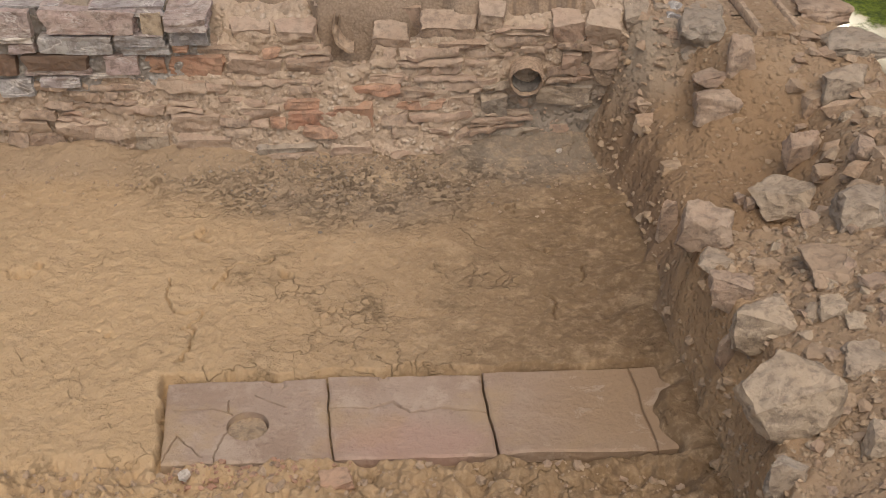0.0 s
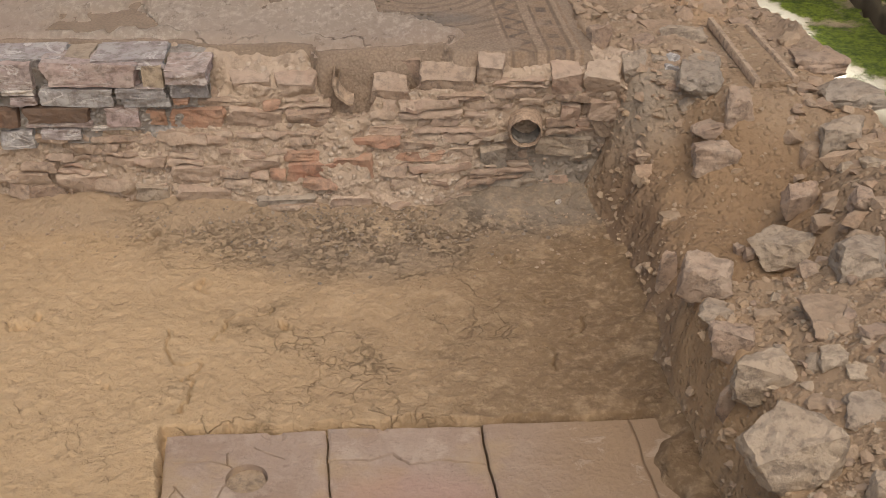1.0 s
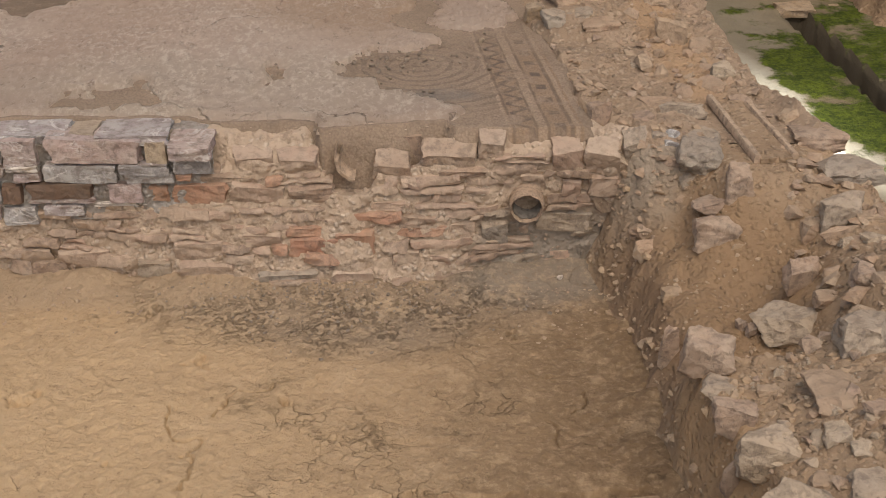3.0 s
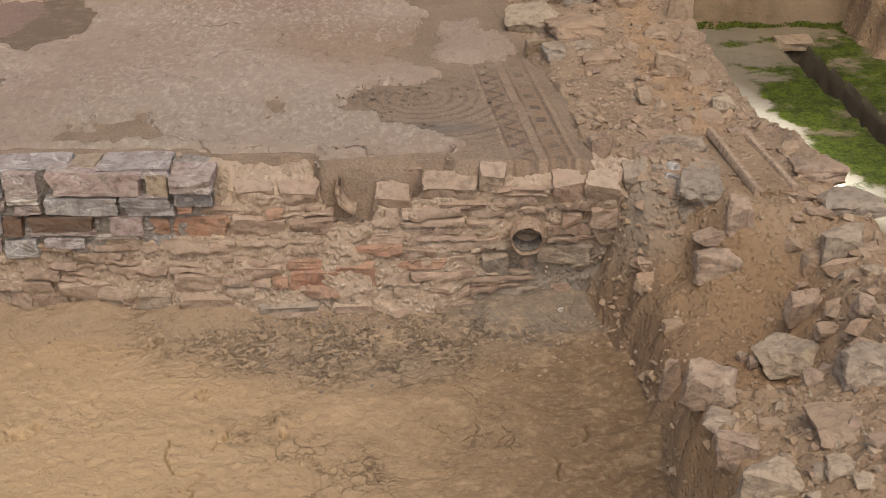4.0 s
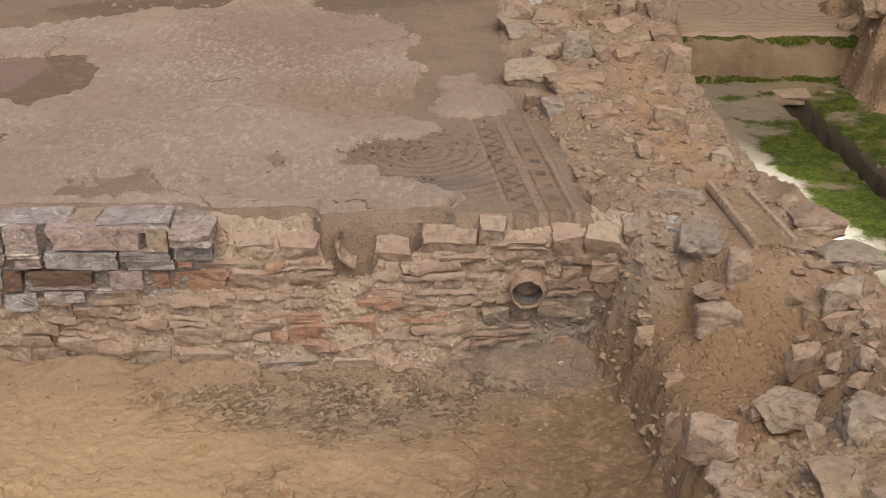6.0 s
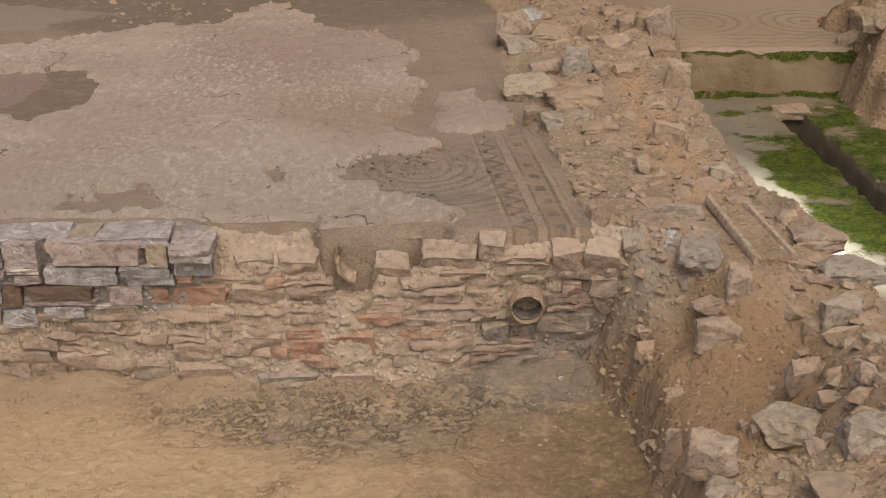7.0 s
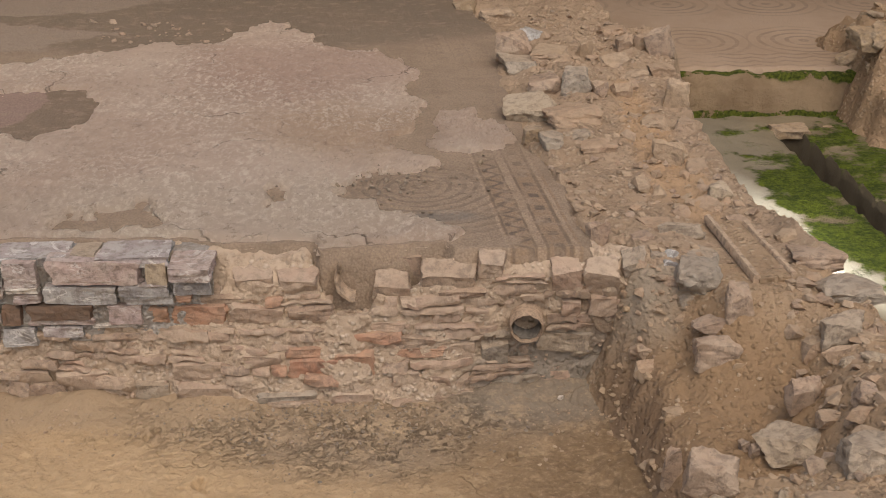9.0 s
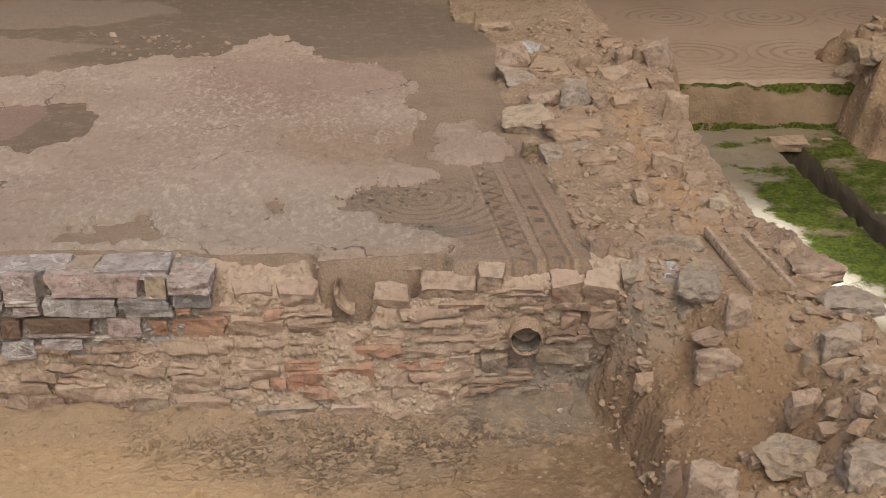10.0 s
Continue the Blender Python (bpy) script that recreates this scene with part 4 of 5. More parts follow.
xs, ss = np.arange(-2.6, 0.86, 0.010), np.linspace(0, 1, 96)
Xg, Sg = np.meshgrid(xs, ss, indexing="ij")
X, Y, Z = wall_skin(Xg, Sg)
front = step(0.80, 0.68, Sg)
bump = 0.03 * fbm(X, Z, 5, 3, 1) + 0.03 * fbm(X * 0.6, Z, 16, 3, 3) + 0.022 * fbm(X * 0.7, Z, 40, 2, 5)
Y = Y + (0.5 * bump + 0.010 - 0.022 * step(0.02, 0.22, fbm(X, Z, 4.5, 3, 6))) * front
Z = Z + (0.04 * fbm(X, Y, 9, 3, 4) + 0.025 * fbm(X, Y, 30, 2, 6)) * (1 - front)
wall = tagged(sheet("wall_north", X, Y, Z, M_CORE), "low ruined wall of thin coursed stones, brick and mortar", "ruined wall", kind="structure")


def face_y_at(x, z):
    return float(mix(wall_foot(x), 5.285, np.clip((z + 0.06) / 0.64, 0, 1)))


taken = []
for i, (x, z, w, h, tone) in enumerate(MID_BLOCKS + LOW_BLOCKS):
    depth = 0.12
    y = face_y_at(x, z) - 0.014 - 0.010 * R.random() + depth / 2
    stone("stone", WORN_BLOCKS, i, "m" if tone == "s" else tone, (x, y, z), (w * 1.03, depth, h * 1.05), (R.uniform(14, 26) if z > 0.5 else R.uniform(8, 16), R.uniform(-4, 4), R.uniform(-7, 7)), wall)
    taken.append((x - w / 2, x + w / 2, z - h / 2, z + h / 2))
PIPE = (0.363, 5.27, 0.375)
taken.append((PIPE[0] - 0.10, PIPE[0] + 0.10, PIPE[2] - 0.11, PIPE[2] + 0.09))
taken.append((-0.49, -0.31, 0.44, 0.8))


def laid_stone(x0, x1, z0, z1, tone, k):
    """A rough flat stone in the wall's face: a broken outline, an uneven, weathered front and sides that run back into the mortar."""
    w, h = x1 - x0, z1 - z0
    nu, nv = max(5, min(12, round(w / 0.016))), max(4, min(7, round(h / 0.010)))
    U, V = np.meshgrid(np.linspace(-1, 1, nu), np.linspace(-1, 1, nv), indexing="ij")
    kx, kz = [R.uniform(-0.16, 0.16) for _ in range(4)], [R.uniform(-0.22, 0.22) for _ in range(4)]
    a, b, c, d = (1 - U) * (1 - V) / 4, (1 + U) * (1 - V) / 4, (1 + U) * (1 + V) / 4, (1 - U) * (1 + V) / 4
    corner = 1 - 0.07 * (np.abs(U) * np.abs(V)) ** 3
    px = (x0 + x1) / 2 + w / 2 * corner * U + min(w, 0.12) * 0.5 * (a * kx[0] + b * kx[1] + c * kx[2] + d * kx[3])
    pz = (z0 + z1) / 2 + h / 2 * corner * V + h * 0.5 * (a * kz[0] + b * kz[1] + c * kz[2] + d * kz[3])
    px = px + 0.020 * fbm(px + k, pz * 2, 26, 3, k)
    pz = pz + 0.014 * fbm(px - k, pz * 2, 24, 3, k + 2) + R.uniform(-0.07, 0.07) * (px - (x0 + x1) / 2)
    proud = R.uniform(-0.004, 0.024)
    out = proud + 0.024 * fbm(px + 3 * k, pz, 24, 3, k + 1) + R.uniform(-0.05, 0.05) * (px - (x0 + x1) / 2) + R.uniform(-0.25, 0.05) * (pz - (z0 + z1) / 2)
    out = out - 0.004 * np.maximum(np.abs(U) ** 8, np.abs(V) ** 6)
    py = mix(wall_foot(px), 5.285, np.clip((pz + 0.06) / 0.64, 0, 1)) - out
    grid = np.stack([px, py, pz], -1)
    edge = [(i, 0) for i in range(nu)] + [(nu - 1, j) for j in range(1, nv)] + [(i, nv - 1) for i in range(nu - 2, -1, -1)] + [(0, j) for j in range(nv - 2, 0, -1)]
    verts = grid.reshape(-1, 3).tolist()
    base = len(verts)
    verts += [[grid[i, j, 0], grid[i, j, 1] + 0.06, grid[i, j, 2]] for i, j in edge]
    faces = [(i * nv + j, (i + 1) * nv + j, (i + 1) * nv + j + 1, i * nv + j + 1) for i in range(nu - 1) for j in range(nv - 1)]
    n_ = len(edge)
    for q in range(n_):
        (i, j), (i2, j2) = edge[q], edge[(q + 1) % n_]
        faces.append((i2 * nv + j2, i * nv + j, base + q, base + (q + 1) % n_))
    mesh_object("stone", verts, faces, M_OF[tone], wall, smooth=True, sharp=30)


# courses of thin stones, from the foot up; the taken places are left to the larger blocks
laid, low = 0, 0.0
for tall in (0.075, 0.060, 0.052, 0.044, 0.058, 0.036, 0.050, 0.030, 0.046, 0.040, 0.052, 0.048, 0.055):
    u = -2.35 + 0.1 * R.random()
    while u < 0.82:
        long = R.choice((0.06, 0.09, 0.12, 0.16, 0.21, 0.27)) * R.uniform(0.85, 1.15) * (0.6 + 0.4 * min(1.0, 0.05 / tall))
        sway = 0.07 * float(fbm(np.array([u]), np.array([low * 0.5]), 1.7, 3, 3)[0])
        x0, x1, z0, z1 = u, u + long - R.uniform(0.003, 0.009), low + sway + R.uniform(0, 0.004), low + sway + tall - R.uniform(0.002, 0.008)
        cx, cz = (x0 + x1) / 2, (z0 + z1) / 2
        u += long
        crest = float(np.interp(cx, [-2.6, -1.05, -1.0, -0.96, -0.56, -0.5, -0.33, -0.28, 0.0, 0.4, 0.72, 0.86], [0.36, 0.36, 0.50, 0.57, 0.57, 0.43, 0.43, 0.54, 0.57, 0.60, 0.60, 0.52]))
        hide = any(min(x1, b) - max(x0, a) > 0.45 * (x1 - x0) and min(z1, d) - max(z0, c) > 0.45 * (z1 - z0) for a, b, c, d in taken)
        eroded = 0.40 if cx < -1.0 else 0.25 if cz < 0.10 else 0.7 if cx > 0.42 and cz < 0.30 else 0.04
        if hide or z1 > crest + 0.01 or R.random() < eroded or laid >= 260:
            continue
        red = math.exp(-((cx + 0.30) / 0.42) ** 2 - ((cz - 0.24) / 0.11) ** 2)
        pick = R.random()
        tone = "b" if pick < 0.5 * red + 0.02 else "k" if pick < 0.35 + 0.3 * red else "g" if cx > 0.2 and cz < 0.33 and pick > 0.7 else "m"
        pieces = [(x0, x1, z0, z1)]
        if tall > 0.047 and R.random() < 0.3:  # two thin pieces in place of one
            zm = z0 + (z1 - z0) * R.uniform(0.4, 0.6)
            pieces = [(x0, x1, z0, zm - 0.003), (x0 + 0.01, x1 - 0.02, zm + 0.003, z1)]
        for piece in pieces:
            laid += 1
            laid_stone(*piece, tone, laid)
    low += tall
for i, (x, y, z, w, d, h, tone) in enumerate(TOP_BLOCKS[:4]):
    stone("stone", FINE_BLOCKS, i + 3, tone, (x, y, z + h / 2 - 0.01), (w, d, h + 0.03), (R.uniform(-5, 5), R.uniform(-4, 4), R.uniform(-8, 8)), wall)

# ---- rebuilt slate masonry on the wall ----
slate = new("slate_masonry")
tagged(slate, "rebuilt stretch of dark grey and purple slate blocks", "stone masonry")
xs, zs = np.arange(-2.5, -1.0, 0.02), np.linspace(0.30, 0.69, 22)
X, Z = np.meshgrid(xs, zs, indexing="ij")
Y = 5.272 + 0.03 * fbm(X, Z, 18, 3, 4)
Y[:, -1] += 0.2
bed = sheet("mortar", X, Y, Z, M_DARKBED, parent=slate)
bed["label"] = "pale mortar bed"
for i, (x, z, w, h, tone) in enumerate(DARK_BLOCKS):
    stone("block", FINE_BLOCKS, i, tone, (x, 5.215 + 0.08 + R.uniform(-0.012, 0.012) + 0.10 * max(0.0, 0.62 - z), z), (w * 1.05, 0.16, h * 1.06),
          (R.uniform(-2, 2), R.uniform(-1.5, 1.5), R.uniform(-2.5, 2.5)), slate)
for i, (x, y, z, w, d, h, tone) in enumerate(TOP_BLOCKS[4:]):
    stone("capping_slab", FINE_BLOCKS, i + 1, tone, (x, y, z), (w * 1.04, d, h + 0.02), (R.uniform(-2, 2), R.uniform(-2, 2), R.uniform(-4, 4)), slate)


# ---- clay pipe in the wall ----
def ring_mesh(outer, inner, length, n=40, wobble=0.02, arc=1.0):
    """A tube along y, or a part of one."""
    verts, faces = [], []
    m_ = n if arc == 1.0 else n + 1
    for j, (r, y) in enumerate(((outer, length), (outer, 0.012), (outer - 0.006, 0.0), (inner + 0.005, 0.0), (inner, 0.012), (inner, length))):
        for i in range(m_):
            a = 2 * math.pi * arc * i / n
            k = r * (1 + wobble * noise.noise(Vector((2 * math.cos(a), 2 * math.sin(a), j * 0.1))))
            verts.append((k * math.cos(a), y + 0.008 * noise.noise(Vector((3 * math.cos(a), 3 * math.sin(a), 5.0))) * (y < 0.1), k * math.sin(a)))
    for j in range(5):
        for i in range(n):
            b = (i + 1) % m_
            faces.append((j * m_ + i, j * m_ + b, (j + 1) * m_ + b, (j + 1) * m_ + i))
    return verts, faces


pipe = mesh_object("clay_pipe", *ring_mesh(0.076, 0.065, 0.45), M_CLAY, smooth=True, sharp=40)
pipe.matrix_world = pose(PIPE[0], PIPE[1] - 0.065, PIPE[2], 4, 0, -3)
tagged(pipe, "round terracotta drain pipe set in the ruined wall", "clay pipe")
mesh_object("pipe_silt", [(0.063 * math.cos(a), 0.40, 0.063 * math.sin(a)) for a in np.linspace(0, 2 * math.pi, 24, endpoint=False)], [tuple(range(24))], M_CORE, pipe)
# silt lining; its dark grey also stands for the shade inside the pipe
silt = mesh_object("silt", *ring_mesh(0.064, 0.058, 0.40, 40, 0.05, 0.45), M_SHADED_SILT, pipe, "grey silt lying in the pipe", smooth=True)
silt.matrix_parent_inverse = Matrix.Identity(4)
silt.matrix_basis = pose(0, 0.02, 0, 0, 169, 0)
tile = mesh_object("curved_tile", *ring_mesh(0.110, 0.086, 0.20, 40, 0.03, 0.29), M_RIM, smooth=True, sharp=40)
tile.matrix_world = pose(-0.375, 5.245, 0.585, -6, -152, 4)
tagged(tile, "broken curved roof tile standing in a niche", "roof tile")

# ---- slabs in the trench floor ----
SLABS = [(-0.955, -0.397, 3.185, 3.605, 0), (-0.390, 0.152, 3.212, 3.635, 0), (0.160, 0.689, 3.235, 3.662, 1), (0.691, 0.88, 3.258, 3.685, 1)]
BREAKS = [[(-0.93, 3.46), (-0.80, 3.462), (-0.73, 3.43)], [(-0.745, 3.50), (-0.75, 3.44)], [(-0.74, 3.34), (-0.765, 3.19)],
          [(-0.91, 3.33), (-0.80, 3.215)], [(-0.395, 3.465), (-0.26, 3.472), (-0.18, 3.505), (-0.115, 3.445), (-0.02, 3.47), (0.145, 3.445)],
          [(-0.66, 3.53), (-0.55, 3.47)], [(-0.90, 3.33), (-0.925, 3.20)]]


def slab(x0, x1, y0, y1, z, hole, material):
    """A fired clay slab, slightly dished, with worn edges and perhaps a round hole."""
    n, m_ = 190, 150
    U, V = np.meshgrid(np.linspace(0, 1, n), np.linspace(0, 1, m_), indexing="ij")
    Xs, Ys = mix(x0, x1, U) + 0.05 * (0.5 - V), mix(y0, y1, V) + 0.022 * U
    Xs += 0.008 * fbm(Xs, Ys, 9, 3, 2) * step(0.44, 0.5, np.abs(U - 0.5))
    Ys += 0.010 * fbm(Xs, Ys, 9, 3, 3) * step(0.42, 0.5, np.abs(V - 0.5))
    Zs = z + 0.006 * fbm(Xs, Ys, 3, 2, 4)
    rim = np.minimum(np.minimum(U, 1 - U) * n, np.minimum(V, 1 - V) * m_)
    Zs -= 0.006 * step(3.0, 0.0, rim)
    wx, wy = Xs + 0.014 * fbm(Xs, Ys, 16, 3, 5), Ys + 0.014 * fbm(Xs, Ys, 16, 3, 6)
    for line in BREAKS:
        Zs -= (0.016 if len(line) > 4 else 0.010) * step(0.006 if len(line) > 4 else 0.003, 0.001, line_gap(wx, wy, line))
    Zs -= 0.012 * step(0.03, 0.02, np.hypot((wx + 0.60) / 1.7, wy - 3.60)) + 0.012 * step(0.02, 0.012, np.hypot(wx + 0.21, wy - 3.63))
    if hole:
        hx, hy, hr = hole
        d = np.hypot(Xs - hx, Ys - hy)
        a = np.arctan2(Ys - hy, Xs - hx)
        pull = (d < hr + 0.008) & (d > 1e-6)
        snap = pull & (d > hr - 0.005)
        Xs[snap], Ys[snap] = (hx + hr * np.cos(a))[snap], (hy + hr * np.sin(a))[snap]
        keep = np.hypot(Xs - hx, Ys - hy) > hr - 0.001
    else:
        keep = np.ones(U.shape, bool)
    idx = np.arange(n * m_).reshape(n, m_)
    verts = np.stack([Xs, Ys, Zs], -1).reshape(-1, 3)
    quads = np.stack([idx[:-1, :-1], idx[1:, :-1], idx[1:, 1:], idx[:-1, 1:]], -1).reshape(-1, 4)
    faces = quads[keep.ravel()[quads].all(1)].tolist()
    bm = bmesh.new()
    vs = [bm.verts.new(v) for v in verts.tolist()]
    for q in faces:
        bm.faces.new([vs[k] for k in q])
    bmesh.ops.delete(bm, geom=[v for v in bm.verts if not v.link_faces], context="VERTS")
    rimmed = bmesh.ops.extrude_edge_only(bm, edges=[e for e in bm.edges if e.is_boundary])
    for v in rimmed["geom"]:
        if isinstance(v, bmesh.types.BMVert):
            v.co.z -= 0.045
    bmesh.ops.recalc_face_normals(bm, faces=bm.faces)
    me = bpy.data.meshes.new("clay_slab")
    bm.to_mesh(me)
    bm.free()
    me.materials.append(material)
    me.polygons.foreach_set("use_smooth", [True] * len(me.polygons))
    me.set_sharp_from_angle(angle=radians(40))
    return new("clay_slab", me)


HOLE = (-0.668, 3.375, 0.072)
said = ("cracked pinkish clay slab with a round hole, sunk in earth", "pinkish clay slab broken across, sunk in the earth floor", "smooth dusty clay slab laid in the earth floor", "end of a clay slab buried under earth of the bank")
for (x0, x1, y0, y1, k), label in zip(SLABS, said):
    ob = slab(x0, x1, y0, y1, -0.004 + 0.006 * k, HOLE if x0 < -0.9 else None, M_SLAB)
    tagged(ob, label, "clay slab", "row of slabs in the floor")
# cobble filling the hole
ob = stone("hole_stone", ROCKS, 5, "c", (HOLE[0], HOLE[1] + 0.005, -0.064), (0.155, 0.155, 0.085), (0, 0, 30))
tagged(ob, "rounded sandy stone plugging the hole in the slab", "stone")


def stone_row(name, rows, group, kind, category, tilt=6, say="lying on the earth bank"):
    for i, (x, y, z, w, d, h, tone) in enumerate(rows):
        deep = h + 0.03 + 0.1 * h  # bedded a little in the ground
        ob = stone(name, kind, i * 7 + len(rows), tone, (x, y, z + h - deep / 2), (w * 1.12, d * 1.10, deep),
                   (R.uniform(-tilt, tilt), R.uniform(-tilt, tilt), R.uniform(-11, 11)))
        size = "large " if w > 0.22 else "small " if w < 0.09 else ""
        tagged(ob, f"{size}{SAY[tone]} {say}", category, group)


stone_row("rubble_stone", BANK_STONES, "stones of the bank", ROCKS, "stone")
stone_row("rubble_stone", LEDGE_STONES, "stones of the ledge", ROCKS, "stone", 5, "half buried in the sandy ledge")
stone_row("rubble_stone", EDGE_STONES, "stones of the bank", ROCKS, "stone", say="on the rim of the bank")
stone_row("rubble_stone", CORNER_STONES, "stones of the corner", ROCKS, "stone", 4, "bedded in mortar at the corner")
stone_row("wall_stone", FAR_STONES, "stones of the dividing wall", ROCKS, "stone", 7, "of the ruined dividing wall")
stone_row("wall_stone", [(*row[:6], "c") for row in BAULK_STONES], "stones of the baulk", ROCKS, "stone", say="on the earth baulk")
stone_row("flat_stone", [(x, y, z, w, d * 0.75, 0.03, "c") for x, y, z, w, d, h, tone in SUNK_STONES], "flat stones of the sunken floor", BLOCKS, "stone", 3, "on the mossy floor by the gully")


# ---- tile channel ----
channel = new("tile_channel")
channel.location = (1.33, 5.42, 0.66)
tagged(channel, "tile drain channel with two raised clay rims", "drain channel")


def bar(name, p, q, width, height, material, label):
    """A clay rim from p to q with rounded, chipped edges."""
    n_ = 26
    verts, faces = [], []
    d = (Vector(q) - Vector(p))
    side = Vector((d.y, -d.x, 0)).normalized()
    ring = [(-0.5, 0), (-0.5, 0.75), (-0.3, 1), (0.3, 1), (0.5, 0.75), (0.5, 0)]
    for i in range(n_):
        c = Vector(p) + d * i / (n_ - 1)
        k = 1 + 0.12 * noise.noise(Vector((i * 0.6, p[0] * 9, 2)))
        for a, b in ring:
            v = c + side * a * width * k + Vector((0, 0, b * height * k))
            verts.append(tuple(v - Vector(channel.location)))
        if i:
            for j in range(5):
                a0 = (i - 1) * 6 + j
                faces.append((a0, a0 + 1, a0 + 7, a0 + 6))
    faces += [tuple(range(6)), tuple(range((n_ - 1) * 6 + 5, (n_ - 1) * 6 - 1, -1))]
    return mesh_object(name, verts, faces, material, channel, label, smooth=True, sharp=40)


bar("rim", (1.335, 5.10, 0.645), (1.245, 5.76, 0.660), 0.032, 0.038, M_RIM, "worn clay rim")
bar("rim", (1.50, 5.13, 0.645), (1.405, 5.68, 0.660), 0.030, 0.038, M_RIM, "worn clay rim")
bar("bed", (1.417, 5.10, 0.648), (1.325, 5.72, 0.658), 0.15, 0.024, M_BANK, "earth-filled clay bed")


# ---- small debris ----
def scatter(name, n, places, z_of, sizes, tone, label, category, seed):
    """Crumbs lying on the ground, as one thing."""
    r = np.random.default_rng(seed)
    verts, faces, base = [], [], 0
    px, py = places(r, n)
    pz = z_of(px, py)
    for x, y, z in zip(px, py, pz):
        v, f = CRUMBS[int(r.integers(len(CRUMBS)))]
        s_ = sizes[0] * (sizes[1] / sizes[0]) ** (r.random() ** 2.2)
        m4 = pose(x, y, z + 0.1 * s_, r.uniform(-30, 30), r.uniform(-30, 30), r.uniform(0, 360)) @ Matrix.Diagonal((s_ * r.uniform(0.8, 1.4), s_, s_ * r.uniform(0.4, 0.8), 1))
        verts += [tuple(m4 @ Vector(p)) for p in v]
        faces += [tuple(k + base for k in q) for q in f]
        base += len(v)
    ob = mesh_object(name, verts, faces, M_OF[tone])
    return tagged(ob, label, category, kind="stuff")


def box_places(x0, x1, y0, y1):
    return lambda r, n: (r.uniform(x0, x1, n), r.uniform(y0, y1, n))


def clumps(x0, x1, y0, y1, k, spread):
    def give(r, n):
        cx, cy = r.uniform(x0, x1, k), r.uniform(y0, y1, k)
        w_ = r.integers(k, size=n)
        return cx[w_] + r.normal(0, spread, n), cy[w_] + r.normal(0, spread, n)
    return give


scatter("bank_rubble", 350, box_places(0.92, 1.9, 2.3, 4.1), bank_z, (0.008, 0.05), "s", "stone chips strewn on the bank", "rubble", 21)
scatter("bank_crumbs", 1900, box_places(0.90, 1.9, 2.3, 4.1), bank_z, (0.006, 0.035), "e", "crumbs of stone and mortar strewn on the bank", "rubble", 1)
scatter("bank_rubble", 160, clumps(0.95, 1.8, 2.4, 4.0, 30, 0.06), bank_z, (0.01, 0.06), "p", "pale chips of stone strewn on the bank", "rubble", 2)
scatter("wall_rubble", 800, lambda r, n: (r.uniform(0.6, 1.5, n), r.uniform(5.35, 9.8, n)), bank_z, (0.008, 0.06), "s", "loose rubble on the dividing wall", "rubble", 3)
scatter("wall_rubble", 260, lambda r, n: (r.uniform(0.55, 1.5, n), r.uniform(5.35, 9.8, n)), bank_z, (0.01, 0.05), "k", "pinkish rubble on the dividing wall", "rubble", 4)
scatter("wall_rubble", 110, lambda r, n: (r.uniform(0.6, 1.5, n), r.uniform(5.6, 9.8, n)), bank_z, (0.03, 0.10), "s", "fist-sized rubble on the dividing wall", "rubble", 11)
scatter("edge_rubble", 130, lambda r, n: (r.uniform(1.44, 1.8, n), r.uniform(4.1, 5.2, n)), bank_z, (0.02, 0.10), "s", "broken stones along the rim of the bank", "rubble", 12)
scatter("bank_rubble", 50, box_places(0.98, 1.7, 2.5, 4.0), bank_z, (0.03, 0.09), "k", "broken stones on the bank", "rubble", 13)
scatter("corner_rubble", 70, lambda r, n: (r.uniform(0.74, 1.05, n), r.uniform(5.0, 5.4, n)), bank_z, (0.015, 0.065), "s", "lumps of mortar and stone at the corner", "rubble", 16)
scatter("baulk_rubble", 260, box_places(2.95, 3.7, 8.7, 9.6), baulk_z, (0.02, 0.11), "c", "brown stones and clods on the earth baulk", "rubble", 17)
scatter("ledge_crumbs", 260, box_places(0.86, 1.5, 4.1, 5.2), bank_z, (0.006, 0.03), "e", "crumbs on the sandy ledge", "rubble", 5)
scatter("floor_crumbs", 900, box_places(-2.3, 0.8, 2.8, 3.17), floor_z, (0.006, 0.035), "s", "loose crumbs of earth before the slabs", "earth crumbs", 6)
scatter("floor_crumbs", 500, lambda r, n: (r.uniform(-2.3, 0.75, n), 5.15 - np.abs(r.normal(0, 0.18, n))), floor_z, (0.005, 0.022), "s", "crumbs fallen at the foot of the wall", "earth crumbs", 7)
scatter("ash_clods", 800, lambda r, n: (r.normal(-0.4, 0.4, n).clip(-1.6, 0.6), 5.14 - np.abs(r.normal(0, 0.2, n))), floor_z, (0.004, 0.020), "a", "grey-brown clods of ashy earth at the wall foot", "earth clods", 10)
scatter("brick_crumbs", 120, lambda r, n: (r.uniform(-0.95, -0.3, n), r.uniform(3.09, 3.19, n)), floor_z, (0.008, 0.03), "b", "reddish brick crumbs along the slab edge", "brick crumbs", 8)
scatter("face_clods", 380, lambda r, n: (lambda y: (np.interp(y, [2.6, 3.3, 4.1, 5.3], [0.91, 0.91, 0.80, 0.74]) + r.normal(0, 0.06, n), y))(r.uniform(2.7, 5.3, n)), bank_z, (0.008, 0.045), "e", "crumbs caught on the bank's face", "rubble", 9)

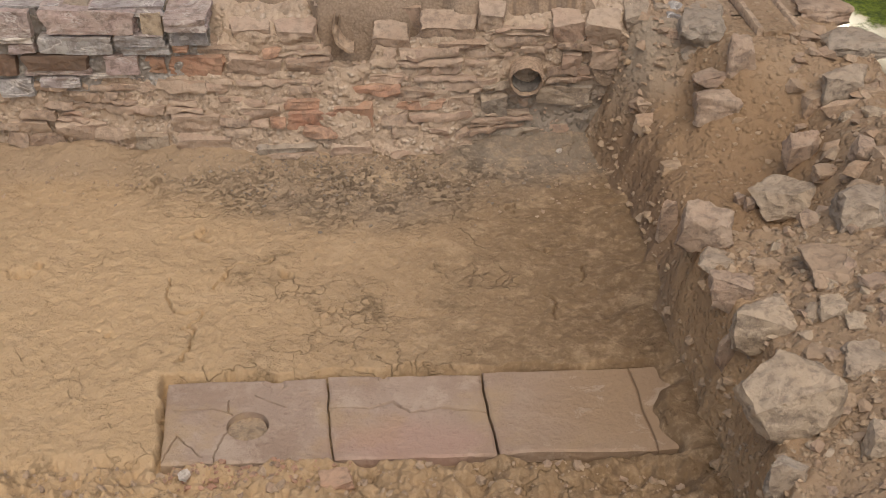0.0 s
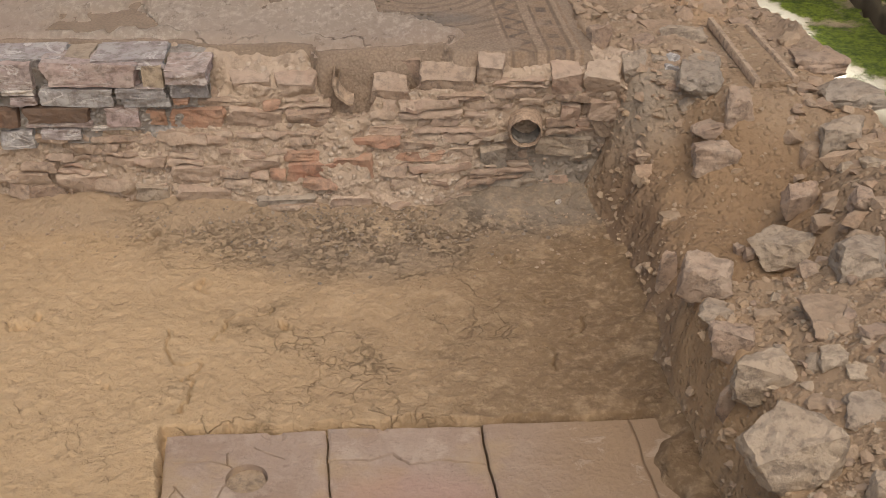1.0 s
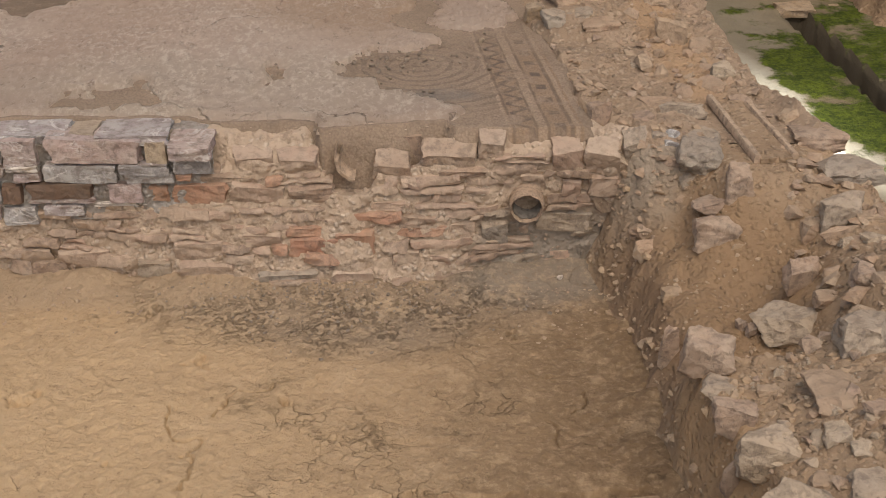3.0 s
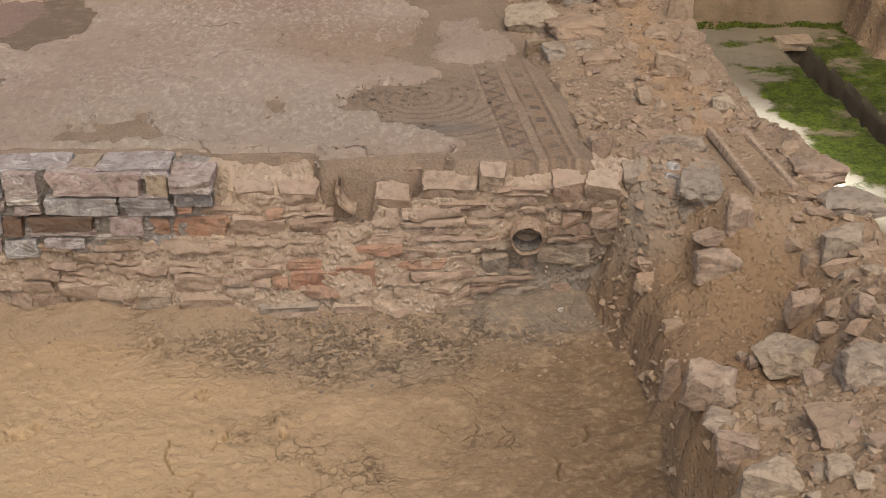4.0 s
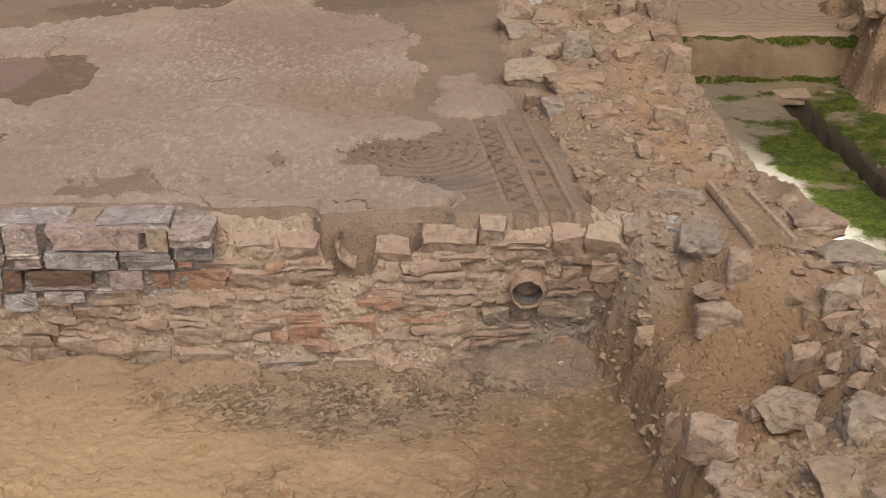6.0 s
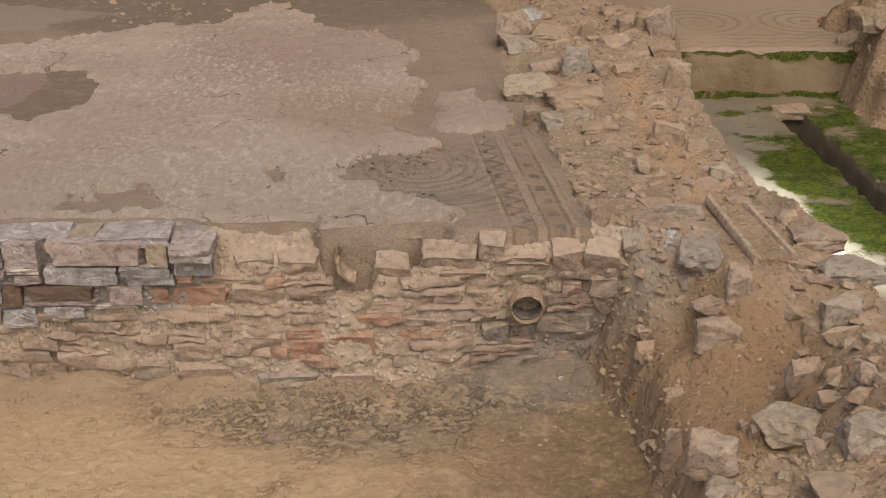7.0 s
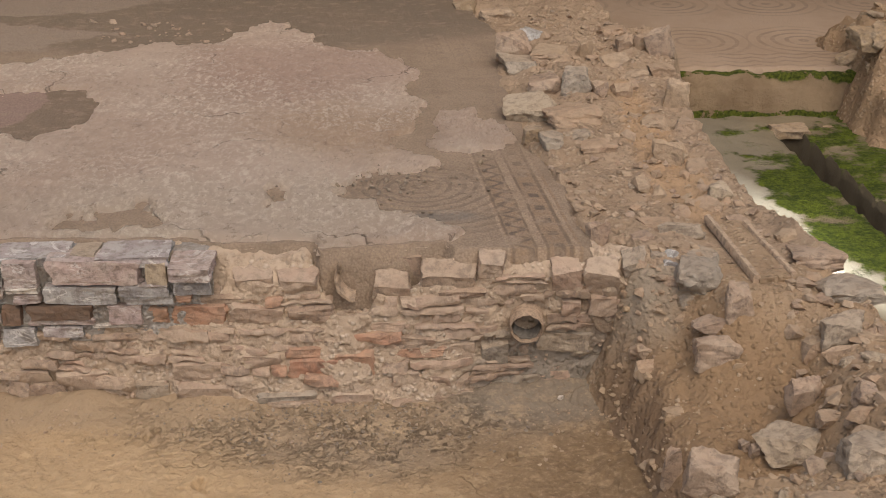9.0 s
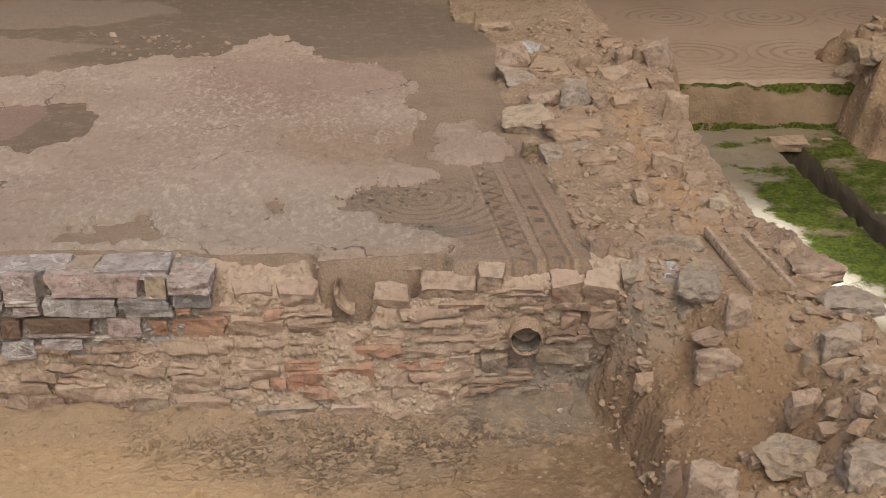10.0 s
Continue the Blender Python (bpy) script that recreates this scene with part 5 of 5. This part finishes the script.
ob = stone("tile_fragment", WORN_BLOCKS, 3, "b", (-0.345, 3.085, 0.02), (0.11, 0.075, 0.045), (12, -5, 12))
tagged(ob, "broken orange tile fragment lying before the slabs", "tile fragment")
ob = stone("lime_lump", ROCKS, 3, "w", (-0.84, 3.115, 0.015), (0.045, 0.035, 0.03), (0, 0, 40))
tagged(ob, "small white lump of lime by the slab's corner", "lime lump")
ob = stone("lime_lump", ROCKS, 6, "w", (0.525, 5.21, float(floor_z(np.array([0.525]), np.array([5.21]))[0]) + 0.006), (0.03, 0.02, 0.022), (0, 0, 10))
tagged(ob, "small white lump of lime at the wall's foot", "lime lump")
scatter("room_debris", 45, lambda r, n: (r.normal(-2.1, 0.32, n), r.normal(9.35, 0.22, n)), lambda x, y: x * 0 + MOSAIC_Z, (0.015, 0.06), "k", "scattered fragments on the dark room floor", "debris", 14)
scatter("room_debris", 220, lambda r, n: (r.normal(-0.42, 0.30, n), r.normal(6.15, 0.20, n)), lambda x, y: x * 0 + MOSAIC_Z + 0.01, (0.008, 0.028), "a", "grey crumbs along the mortar's broken edge", "debris", 15)

gr = np.random.default_rng(31)
cx_, cy_, cz_ = wall_skin(gr.uniform(-2.3, 0.8, 700), gr.uniform(0.05, 0.74, 700))
scatter("wall_crumbs", 700, lambda r, n: (cx_, cy_ + 0.004), lambda x, y: cz_, (0.006, 0.024), "m", "crumbs of mortar and stone clinging to the wall", "mortar crumbs", 32)

# ---- light bar behind the wall ----
light_bar = new("light_bar")
light_bar.location = (1.80, 6.45, 0.20)
tagged(light_bar, "slim white lamp lying behind the ruined wall", "lamp")
v, f = hull(block_points(R, 0.05, 0.02))
housing = mesh_object("housing", [(0.07 * a, 1.5 * b, 0.05 * c + 0.10) for a, b, c in v], f, M_WHITE, light_bar)
light_bar.rotation_euler = (0, 0, radians(14))
lamp = new("lamp", bpy.data.lights.new("lamp", "AREA"))
lamp.data.shape, lamp.data.size, lamp.data.size_y = "RECTANGLE", 0.05, 1.4
lamp.data.energy, lamp.data.color = 9.0, (1.0, 0.98, 0.90)
lamp.matrix_world = Matrix.Translation((1.83, 6.46, 0.37)) @ pose(0, 0, 0, 0, 0, 14) @ pose(0, 0, 0, 0, -35, 0)

# ---- unseen plain roof, added to darken the far rooms ----
roof = mesh_object("ceiling", *hull(block_points(R, 0.002, 0.0)), M_WHITE)
roof.matrix_world = pose(0, 20.0, 5.2) @ Matrix.Diagonal((44, 21, 0.2, 1))
tagged(roof, "unseen pale slab added overhead to shade the far rooms", "roof", kind="structure")
